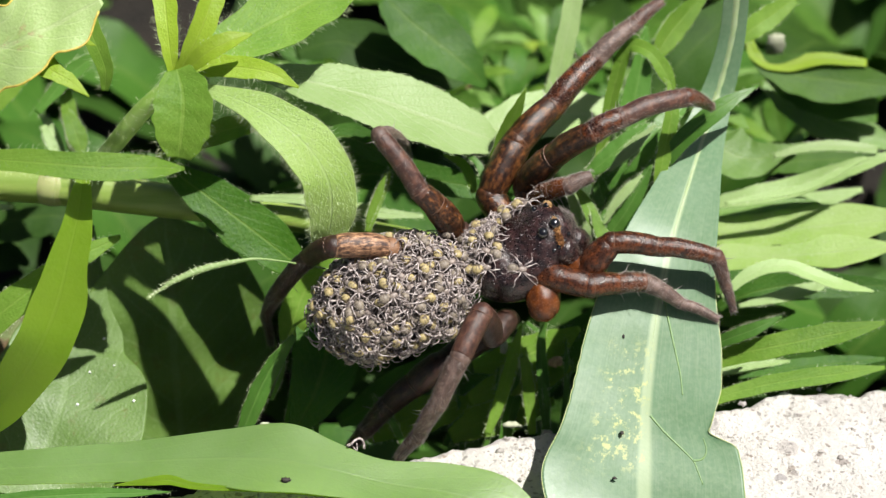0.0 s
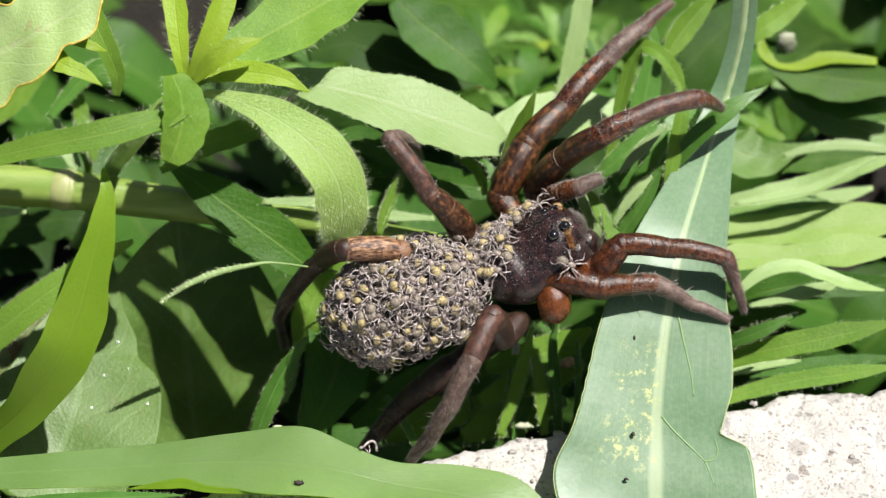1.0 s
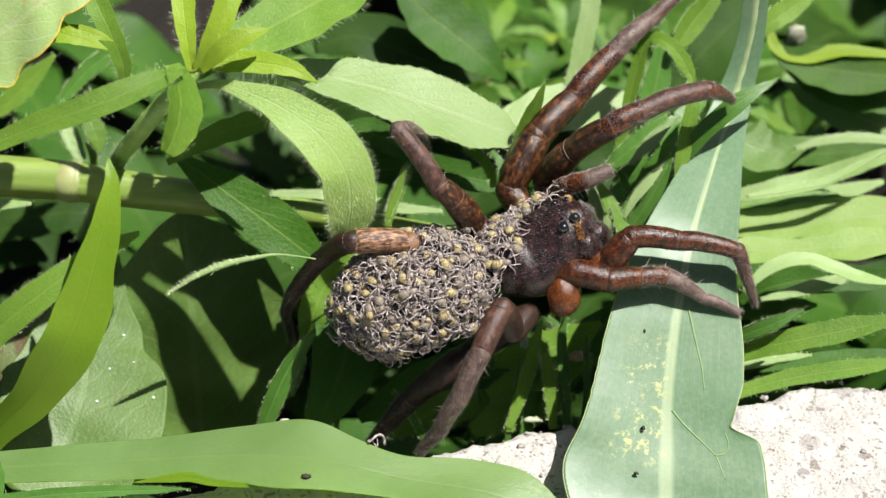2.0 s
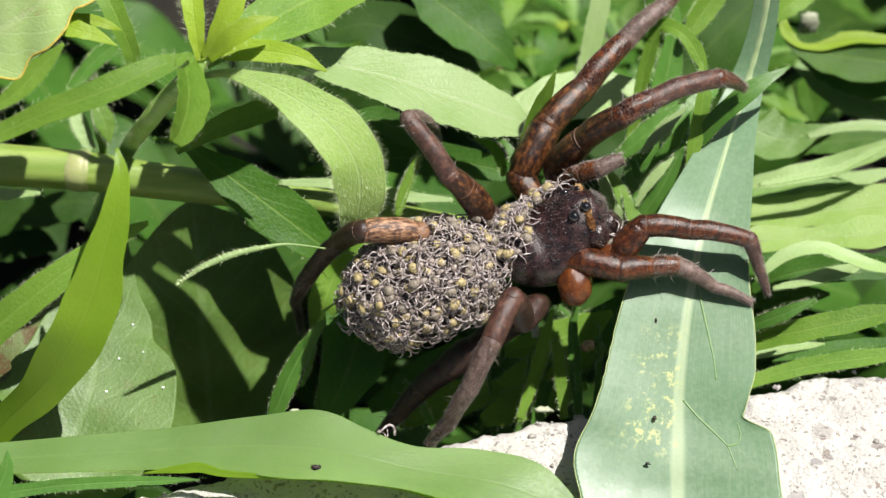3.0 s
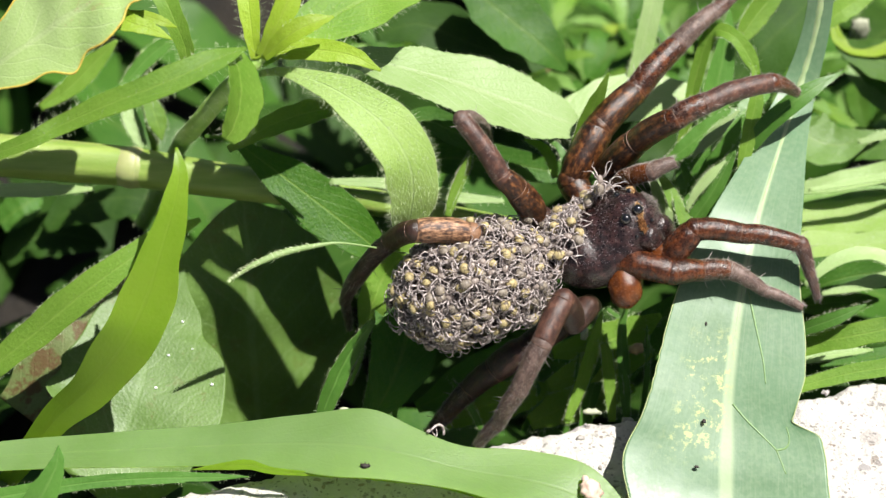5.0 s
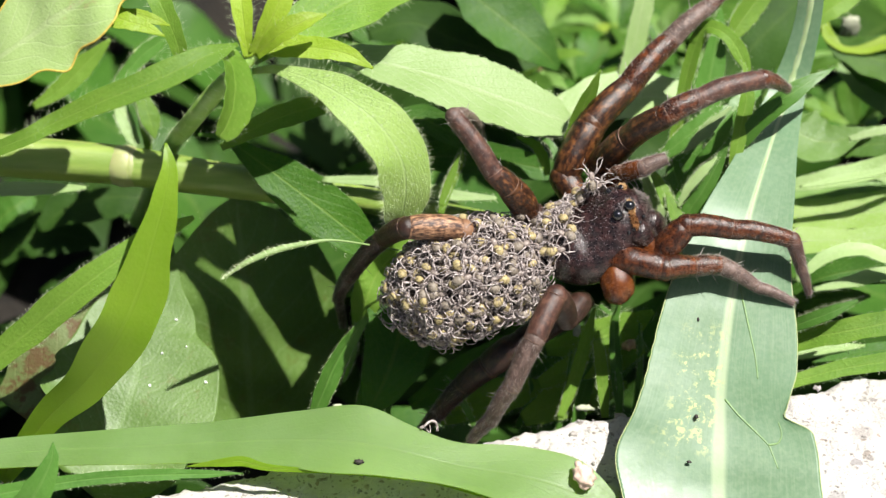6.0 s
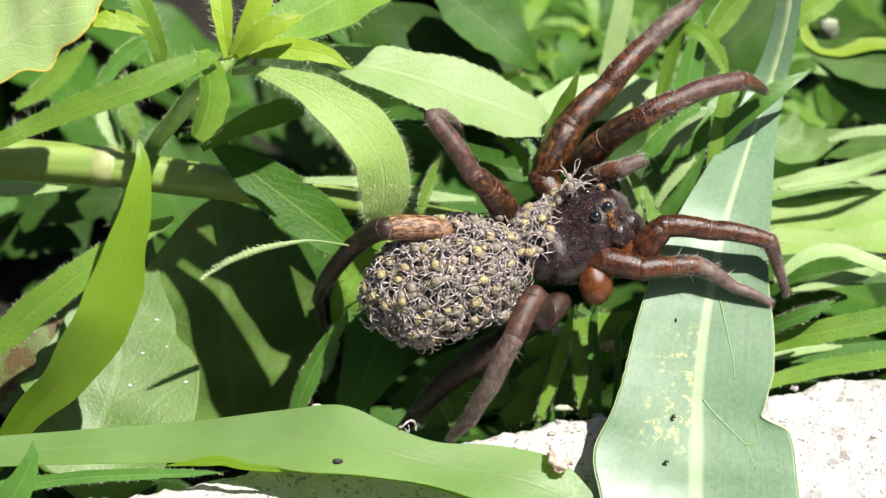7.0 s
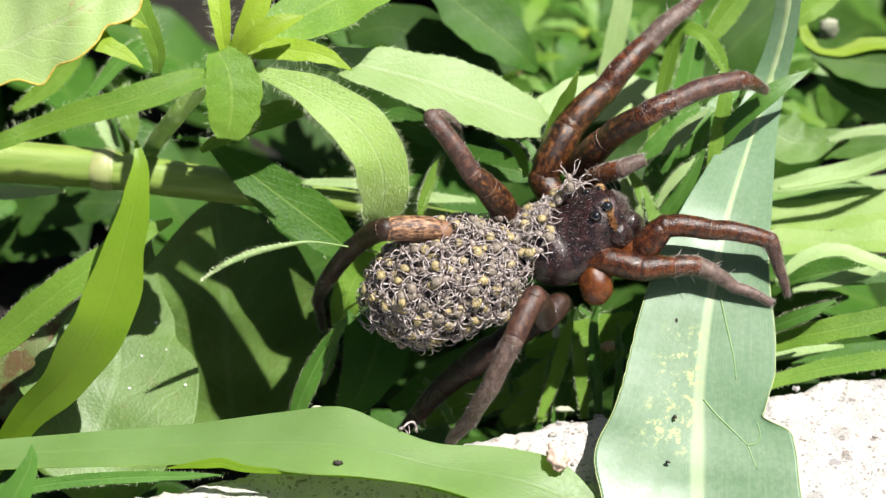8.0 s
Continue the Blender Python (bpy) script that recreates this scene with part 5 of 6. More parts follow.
    (M_HAIRY, [(5.63, -5.57, -3.43, 0.3), (6.8, -3.27, -1.13, 0.55), (7.71, -1.3, 1.54, 0.5), (8.39, 0.16, 3.71, 0.1)], (0.3, -0.7, 0.65), "upright blade of grass in shade"),
    (M_HAIRY, [(9.31, -6.23, -2.67, 0.3), (9.08, -4.26, -0.71, 0.5), (8.74, -2.57, 1.55, 0.45), (8.5, -2.04, 2.21, 0.3)], (0.3, -0.7, 0.65), "blunt bitten blade of grass"),
    (M_GRASS, [(10.57, -4.58, -3.86, 0.3), (10.34, -2.27, -1.54, 0.5), (10.08, 0.04, 1.47, 0.4), (10.52, 1.34, 3.48, 0.1)], (0.3, -0.7, 0.65), "upright blade of grass in shade"),
    (M_HAIRY, [(4.04, -2.26, -2.95, 0.5), (6.86, -1.33, -2.02, 1.1), (10.15, -0.93, -1.62, 1.0), (12.74, -0.27, -0.96, 0.2)], (0, -0.55, 0.83), "green leaf low in the shade"),
    (M_HAIRY, [(4.53, 0.41, -1.7, 0.5), (7.84, 0.91, -1.2, 1.4), (11.15, 1.74, -0.36, 1.3), (13.51, 2.74, 0.64, 0.2)], (0, -0.55, 0.83), "green leaf low in the shade"),
    (M_HAIRY, [(2.64, -3.77, -5.87, 0.6), (5.48, -2.77, -4.87, 1.5), (8.31, -2.2, -4.3, 1.4), (11.38, -1.6, -3.7, 0.3)], (0, -0.55, 0.83), "green leaf low in the shade"),
    (M_HAIRY, [(-4.46, -3.11, -6.63, 0.6), (-1.14, -2.11, -5.62, 1.5), (1.71, -1.54, -5.05, 1.4), (4.79, -0.93, -4.45, 0.3)], (0, -0.55, 0.83), "green leaf low in the shade"),
]
for gi, (mat, spine, up, label) in enumerate(GRASS):
    g = thing("grass_leaf", spine[0][:3], label, "leaf")
    leaf_on(g, "blade", mat, spine, up, seed=100 + gi, rib=0.1, keel=0.2, wave=0.04, nu=40, nv=8, hair=130 if mat in (M_HAIRY, M_PALE, M_GRASS) else 0, hair_len=0.34)


def rosette(name, seed, at, count, reach, mats, label):
    """A low weed: leaves arching out from one crown."""
    rnd = random.Random(seed)
    crown = thing(name, at, label, "weed", "low weeds in the bank")
    for i in range(count):
        a = 2 * math.pi * (i + rnd.random() * 0.7) / count
        r = reach * rnd.uniform(0.65, 1.15)
        rise = r * rnd.uniform(0.35, 0.95)
        d = np.array([math.cos(a), math.sin(a), 0])
        w = r * rnd.uniform(0.12, 0.2)
        base = np.array(at, float)
        pts = [(*(base + d * r * s + (0, 0, rise * (1.9 * s - 1.15 * s * s))), w * q) for s, q in ((0.0, 0.25), (0.25, 0.7), (0.5, 1.0), (0.75, 0.8), (1.0, 0.06))]
        leaf_on(crown, "leaf", rnd.choice(mats), pts, (0.05, -0.05, 1), seed=rnd.randrange(9999), nu=16, nv=6, keel=0.2, wave=0.1, thick=0.2)
    return crown


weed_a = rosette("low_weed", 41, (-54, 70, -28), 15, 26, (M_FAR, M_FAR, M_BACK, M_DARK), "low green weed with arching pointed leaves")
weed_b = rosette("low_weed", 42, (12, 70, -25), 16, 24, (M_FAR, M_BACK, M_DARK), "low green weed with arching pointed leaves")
# mostly shade-darkened leaves, filling the gaps where no canopy blocks the sun
weed_c = rosette("dark_weed", 43, (-22, 30, -30), 16, 22, (M_UNDERSHADE, M_UNDERSHADE, M_DARK), "low weed with deep shade put into its dark green")
rnd = random.Random(77)
spots = [(48, 62), (78, 50), (-10, 92), (-62, 70), (34, 92), (62, 88), (-75, 105), (-30, 115), (8, 118), (45, 125), (92, 70), (-95, 50), (-100, 95), (85, 120)]
for sx, sy in spots:
    src = rnd.choice((weed_a, weed_b))
    copy_thing(src, pose(sx * MM, sy * MM, (-25 - (6 if sy < 25 else 0)) * MM, rnd.uniform(-8, 8), rnd.uniform(-8, 8), rnd.uniform(0, 360)))

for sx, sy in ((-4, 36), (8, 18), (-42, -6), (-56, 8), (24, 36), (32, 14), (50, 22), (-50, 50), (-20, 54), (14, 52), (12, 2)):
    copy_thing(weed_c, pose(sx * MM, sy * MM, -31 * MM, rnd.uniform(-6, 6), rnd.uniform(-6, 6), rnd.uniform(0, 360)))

weed_d = rosette("small_weed", 55, (-0.8, 40.7, -4.0), 13, 6.5, (M_BACK, M_SUNLIT, M_HAIRY, M_DARK), "small green weed with narrow leaves behind the spider")
for sx, sy, sz in ((4.1, 44.7, -5.6), (8.1, 38.8, -5.9), (12.5, 48.2, -7.8), (16.8, 42.4, -5.1), (26.9, 36.7, -5.1), (34.2, 30.9, -5.3), (-5.0, 37.9, -4.0), (-9.8, 38.6, -3.3), (2.4, 37.5, -4.4), (21.2, 37.9, -6.8)):
    copy_thing(weed_d, pose(sx * MM, sy * MM, sz * MM, rnd.uniform(-15, 25), rnd.uniform(-20, 20), rnd.uniform(0, 360)))

# ---- the spider ----
spider = thing("wolf_spider", (3.75, 1.29, 9.05), "dark brown hairy wolf spider carrying its young on its back", "spider")
ORIGIN = (3.75, 1.29, 9.05)
TAIL, HEAD = np.array((-7.92, -5.28, 8.84)), np.array((12.52, 0.64, 14.05))
FORE = unit(HEAD - TAIL)
UP = unit(np.array((0, -0.12, 1.0)) - FORE * (np.array((0, -0.12, 1.0)) @ FORE))
LEFT = np.cross(UP, FORE)
ABD_C = np.array((-1.78, -2.41, 9.59))
ABD_R = (6.2, 3.9, 3.7)
v, f = ellipsoid(ABD_C, (FORE, LEFT, UP), ABD_R, 40, 24, 0.06)
abdomen = part("abdomen", v, f, M_ABDOMEN, spider, ABD_C, "swollen dark abdomen under the young")


def furry(parent, verts, centre, count, length, material, radius=0.02, seed=1, lean=(0, 0, 0), label="fine hairs", lift=1.0):
    rnd = random.Random(seed)
    c = np.array(centre)
    arr = np.array(verts, float)
    roots = []
    for _ in range(count):
        p = arr[rnd.randrange(len(arr))]
        near = arr[np.linalg.norm(arr - p, axis=1) < 1.0]
        q = near[rnd.randrange(len(near))]
        r = near[rnd.randrange(len(near))]
        p = p + (q - p) * rnd.random() * 0.7 + (r - p) * rnd.random() * 0.5
        way = unit(p - c) * lift + np.array(lean) + np.array([rnd.uniform(-.4, .4) for _ in range(3)])
        roots.append((p, way, length * rnd.uniform(0.5, 1.2), radius))
    hv, hf = needles(roots)
    part("hair", hv, hf, material, parent, centre, label, smooth=False, kind="stuff")


furry(abdomen, v, ABD_C, 900, 0.7, M_GREYHAIR, seed=3)
CAR_C = np.array((8.32, 0.11, 12.11))


def shield(s):
    """Half width and height of the carapace at s, from -1 at its back to 1 at its front."""
    fall = math.sqrt(max(1 - abs(s) ** 2.6, 0.0))
    wide = (3.9 if s < 0 else 3.9 - 1.3 * s ** 1.3) * fall
    high = (2.9 + 2.4 * max(s, 0) ** 0.9 - 0.25 * math.exp(-((s + 0.25) / 0.12) ** 2)) * fall
    return wide, high, fall


def on_shield(p, sink=0.0):
    """The place on the carapace's surface out from its axis through p."""
    d = np.array(p) - CAR_C
    f, y, z = d @ FORE, d @ LEFT, d @ UP + 0.2
    wide, high, fall = shield(max(min(f / 5.0, 0.97), -0.97))
    k = 1 / math.hypot(y / wide, z / high) - sink
    return CAR_C + FORE * f + LEFT * y * k + UP * (z * k - 0.2)


def carapace_mesh():
    """Pear-shaped shield: wide at the thorax, narrow and high at the head."""
    verts, faces = [], []
    seg, rings = 30, 26
    for i in range(rings + 1):
        s = -1 + 2 * i / rings
        wide, high, fall = shield(s)
        for j in range(seg):
            a = 2 * math.pi * j / seg
            y, z = math.cos(a) * wide, math.sin(a) * (high if math.sin(a) > 0 else 2.5 * fall)
            verts.append(CAR_C + FORE * s * 5.0 + LEFT * y + UP * (z - 0.2))
    for i in range(rings):
        for j in range(seg):
            t = (j + 1) % seg
            faces.append((i * seg + j, i * seg + t, (i + 1) * seg + t, (i + 1) * seg + j))
    return verts, faces


v, f = carapace_mesh()
carapace = part("carapace", v, f, M_CARAPACE, spider, CAR_C, "dark glossy carapace with grey hairs")
furry(carapace, v, CAR_C, 350, 0.22, M_SPIDERHAIR, 0.009, 5, tuple(-0.9 * FORE), "short dark hairs", 0.3)
furry(carapace, [p for p in v if (p - CAR_C) @ FORE > 3.8], CAR_C, 2600, 0.36, M_GREYHAIR, 0.009, 6, (0, 0, 0.1), "pale grey face hairs", 0.7)
furry(carapace, [p for p in v if (p - CAR_C) @ UP > 1.2 and (p - CAR_C) @ FORE < 3.0], CAR_C, 900, 0.24, M_SILVER, 0.0055, 16, tuple(-1.0 * FORE), "silvery hairs lying along the back", 0.10)

# eyes: two large, two behind them, a row of four small below
EYES = [((9.74, -1.04, 15.48), 0.53), ((10.68, -0.36, 15.74), 0.51), ((9.15, 1.3, 15.56), 0.32), ((10.23, 1.51, 15.49), 0.32),
        ((10.62, -1.98, 14.54), 0.2), ((11.03, -1.69, 14.69), 0.22), ((11.44, -1.2, 14.9), 0.22), ((11.77, -0.65, 15.03), 0.2)]
for c, r in EYES:
    c, r = on_shield(c), r * 0.88
    v, f = ellipsoid(c, ((1, 0, 0), (0, 1, 0), (0, 0, 1)), (r, r, r), 18, 12)
    part("eye", v, f, M_EYE, spider, c, "shiny black eye")
rnd = random.Random(8)
for c, wide, deep, fur, label in (((11.08, -1.15, 15.09), 0.85, 0.42, M_ORANGE, "orange-tan patch of short hairs beside the eyes"), ((10.9, -0.3, 15.5), 0.5, 0.3, M_CREAM, "cream hairs between the eyes"),
                                  ((10.28, 2.06, 15.76), 0.95, 0.3, M_CREAM, "tan rim of short hairs over the eyes")):
    roots = []
    for _ in range(420):
        a, q = rnd.uniform(0, 6.283), math.sqrt(rnd.random())
        spot_at = on_shield(np.array(c) + LEFT * wide * q * math.cos(a) + (FORE * 0.6 + UP * 0.5) * deep * q * math.sin(a), -0.02)
        roots.append((spot_at, unit(spot_at - CAR_C) * 0.5 - FORE * 0.5 + np.array([rnd.uniform(-.4, .4) for _ in range(3)]), rnd.uniform(0.2, 0.4), 0.028))
    hv, hf = needles(roots)
    part("face_patch", hv, hf, fur, spider, on_shield(c), label, smooth=False)
for c in ((11.32, -1.24, 13.02), (12.27, 0.03, 12.88)):
    c = np.array(c)
    v, f = tube([(*(c + UP * 1.4), 0.95), (*(c + UP * 0.4 + FORE * 0.5), 1.1), (*(c - UP * 1.2 + FORE * 0.5), 0.85), (*(c - UP * 2.3 + FORE * 0.1), 0.4)], 14, 16)
    j = part("chelicera", v, f, M_CARAPACE, spider, c, "dark hairy jaw")
    furry(j, v, c, 900, 0.34, M_GREYHAIR, 0.010, 9)


def leg(name, joints, mats, label="", hairs=240, seed=1):
    """joints: (x, y, z, radius) where the segments meet; first the coxa, then femur, patella, tibia, metatarsus, tarsus."""
    rnd = random.Random(seed)
    names = ["coxa", "femur", "patella", "tibia", "metatarsus", "tarsus"][-(len(joints) - 1):]
    root = None
    for n, (seg, a, b, mat) in enumerate(zip(names, joints, joints[1:], mats)):
        a, b = np.array(a, float), np.array(b, float)
        mid = a + (b - a) * 0.5
        L = np.linalg.norm(b[:3] - a[:3])
        sag = np.array((0, 0, 0.05 * L))
        bulge = 1.10 if seg in ("femur", "coxa") else 1.02
        pts = [(*a[:3], a[3] * 0.94), (*(a[:3] * 0.93 + b[:3] * 0.07), a[3] * 0.97), (*(a[:3] * 0.7 + b[:3] * 0.3 + sag), (a[3] * 0.7 + b[3] * 0.3) * bulge),
               (*(mid[:3] + sag), mid[3] * bulge), (*(a[:3] * 0.25 + b[:3] * 0.75 + sag * 0.7), (a[3] * 0.25 + b[3] * 0.75) * bulge),
               (*(a[:3] * 0.06 + b[:3] * 0.94), b[3] * 1.02), (*b[:3], b[3] * 0.95)]
        v, f = tube(pts, 16, 26)
        uvs = [(i / 26 * L, abs(1 - 2 * s / 16) * 2) for i in range(27) for s in range(16)]
        if root is None:
            ob = root = part(name, v, f, mat, spider, a[:3], label, uvs)
        else:
            ob = part(seg, v, f, mat, root, a[:3], "", uvs)
        roots = []
        along = unit(b[:3] - a[:3])
        for _ in range(int(hairs * (3.2 if seg in ("tibia", "metatarsus", "tarsus") else 0.8))):
            i = rnd.randrange(2, 25)
            q, w = rnd.randrange(16), rnd.random()
            p = np.array(v[i * 16 + q]) * (1 - w) + np.array(v[i * 16 + (q + 1) % 16]) * w + along * rnd.uniform(-0.3, 0.3)
            axis = a[:3] + along * ((p - a[:3]) @ along)
            out = unit(p - axis)
            roots.append((p - out * 0.03, out + along * rnd.uniform(0.3, 1.4) + np.array([rnd.uniform(-.3, .3) for _ in range(3)]), rnd.uniform(0.10, 0.36), 0.0095))
        for _ in range(4 if seg in ("tibia", "metatarsus") else 0):
            i = rnd.randrange(4, 24)
            p = np.array(v[i * 16 + rnd.randrange(16)])
            out = unit(p - (a[:3] + along * ((p - a[:3]) @ along)))
            roots.append((p, out + along * 0.5, 0.9, 0.035))
        hv, hf = needles(roots)
        me = ob.data
        # hairs joined into the segment's own mesh
        base = len(me.vertices)
        allv = [tuple(w.co) for w in me.vertices] + [tuple((np.array(w) - a[:3]) * MM) for w in hv]
        allf = [tuple(q.vertices) for q in me.polygons] + [tuple(i + base for i in q) for q in hf]
        nm = mesh_of(me.name, allv, allf, mat, uvs + [(0.0, 0.0)] * len(hv))
        nm.materials.append(M_SPIDERHAIR if seg in ("femur", "patella", "coxa") else M_GREYHAIR)
        nm.polygons.foreach_set("material_index", [0] * len(f) + [1] * len(hf))
        ob.data = nm
        bpy.data.meshes.remove(me)
    # knuckles and the pale skin between the segments
    for n, (a, b) in enumerate(zip(joints[1:-1], joints[2:])):
        p, q = np.array(a[:3]), np.array(b[:3])
        d = unit(q - p)
        o = unit(np.cross(d, (0.3, 0.5, 0.8)))
        v, f = ellipsoid(p, (d, o, np.cross(d, o)), (a[3], a[3] * 0.985, a[3] * 0.985), 16, 10)
        ob = part("joint", v, f, mats[n + 1], root, p, "", [(1.0, 1.0)] * len(v))
        if n >= 1:
            v, f = tube([(*(p + d * 0.02), a[3] * 0.96), (*(p + d * 0.05), a[3] * 1.015), (*(p + d * 0.09), a[3] * 0.96)], 16, 4)
            part("joint_skin", v, f, M_PALEHAIR, root, p, "pale joint skin")
    return root


BROWN = [M_FEMUR, M_FEMUR, M_FEMUR, M_TIBIA, M_TARSUS, M_SHANK]
# far side, first to fourth
leg("leg", [(7.98, 4.43, 9.4, 1.01), (5.72, 6.97, 11.94, 1.2), (8.02, 10.14, 15.1, 1.28), (10.93, 12.97, 16.52, 1.1), (14.53, 16.55, 18.69, 0.9), (17.87, 19.37, 20.09, 0.66), (20.17, 21.47, 20.78, 0.42)], BROWN, "long brown leg reaching up", seed=1)
leg("leg", [(10.08, 4.94, 9.87, 1.01), (8.63, 6.84, 13.18, 1.1), (10.69, 6.34, 16.93, 1.09), (13.54, 5.44, 20.27, 0.98), (16.01, 6.37, 21.2, 0.85), (21.38, 9.04, 21.04, 0.76), (23.77, 10.72, 18.48, 0.37)], [M_FEMUR, M_FEMUR, M_FEMUR, M_TIBIA, M_SHANK, M_TIBIA], "brown leg stretched forward", seed=2)
leg("leg", [(4.41, 1.87, 11.04, 0.91), (2.81, 2.06, 12.64, 1.09), (1.21, 1.4, 16.22, 1.02), (0.01, 1.39, 17.64, 0.84), (-3.21, 3.84, 21.5, 0.71), (-1.28, 9.31, 15.65, 0.41), (-0.85, 12.13, 9.99, 0.28)], [M_HINDDARK, M_FEMUR, M_FEMUR, M_SHANK, M_TARSUS, M_TARSUS], "brown leg bent up at the knee", seed=3)
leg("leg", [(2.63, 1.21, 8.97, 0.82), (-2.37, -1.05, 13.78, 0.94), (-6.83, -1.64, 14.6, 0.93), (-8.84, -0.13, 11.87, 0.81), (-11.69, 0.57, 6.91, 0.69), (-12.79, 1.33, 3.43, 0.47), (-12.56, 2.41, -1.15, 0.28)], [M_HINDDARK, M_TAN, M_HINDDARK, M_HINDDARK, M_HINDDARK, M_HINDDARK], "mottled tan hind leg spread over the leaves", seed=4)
# near side, first to fourth
leg("leg", [(10.99, -0.88, 11.12, 0.99), (13.35, -2.21, 12.62, 1.11), (15.17, -1.25, 14.71, 0.93), (18.71, -1.08, 14.18, 0.84), (23.61, -1.38, 13.3, 0.67), (24.45, -2.34, 11.07, 0.45), (25.21, -3.08, 8.92, 0.27)], [M_BULB, M_TIBIA, M_TIBIA, M_TIBIA, M_SHANK, M_SHANK], "reddish brown front leg reaching over the waxy leaf", seed=5)
leg("leg", [(7.85, -0.76, 9.83, 0.99), (9.31, -2.6, 12.22, 1.02), (13.53, -3.66, 12.3, 1.02), (15.81, -3.11, 12, 0.85), (17.97, -2.69, 11.71, 0.76), (20.87, -3.44, 10.11, 0.49), (23.94, -4.15, 8.98, 0.31)], [M_BULB, M_TIBIA, M_TIBIA, M_TIBIA, M_TARSUS, M_TARSUS], "reddish brown front leg resting on the waxy leaf", seed=6)
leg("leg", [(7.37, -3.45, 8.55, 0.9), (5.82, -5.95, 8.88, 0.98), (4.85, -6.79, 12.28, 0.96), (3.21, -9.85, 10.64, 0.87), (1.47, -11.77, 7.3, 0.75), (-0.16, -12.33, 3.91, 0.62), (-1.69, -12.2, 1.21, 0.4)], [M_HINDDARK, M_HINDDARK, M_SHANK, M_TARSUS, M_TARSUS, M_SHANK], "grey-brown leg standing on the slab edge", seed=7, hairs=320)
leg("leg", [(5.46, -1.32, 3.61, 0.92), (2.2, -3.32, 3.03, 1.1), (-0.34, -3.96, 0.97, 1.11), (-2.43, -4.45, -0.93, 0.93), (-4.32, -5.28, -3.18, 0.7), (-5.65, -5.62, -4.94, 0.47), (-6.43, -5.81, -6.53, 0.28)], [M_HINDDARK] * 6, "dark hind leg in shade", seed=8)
# palps
leg("pedipalp", [(9.33, 5.04, 11.39, 0.55), (9.42, 5.53, 13.29, 0.68), (10.56, 4.41, 14.99, 0.77), (11.87, 3.94, 15.94, 0.72), (13.82, 4.52, 16.52, 0.49)], [M_BULB, M_BULB, M_BULB, M_TARSUS], "short feeler beside the face", seed=9, hairs=200)
BULB = np.array((9.82, -3.8, 10.88))
v, f = ellipsoid(BULB, (unit(np.array((-0.12, 0.7, 0.7))), (0.986, 0.12, 0.12), unit(np.cross((-0.12, 0.7, 0.7), (0.986, 0.12, 0.12)))), (1.8, 1.4, 1.3), 28, 18, 0.08)
bulb = part("pedipalp", v, f, M_BULB, spider, BULB, "orange-brown bent feeler below the face", [(0.7, 0.4)] * len(v))
v, f = tube([(8.31, -0.98, 9.6, 0.63), (8.95, -1.65, 10.35, 0.67), (9.43, -2.89, 11.23, 0.63), (9.68, -3.62, 11.21, 0.53)], 14, 16)
part("trochanter", v, f, M_BULB, bulb, BULB, "", [(0.7, 0.4)] * len(v))


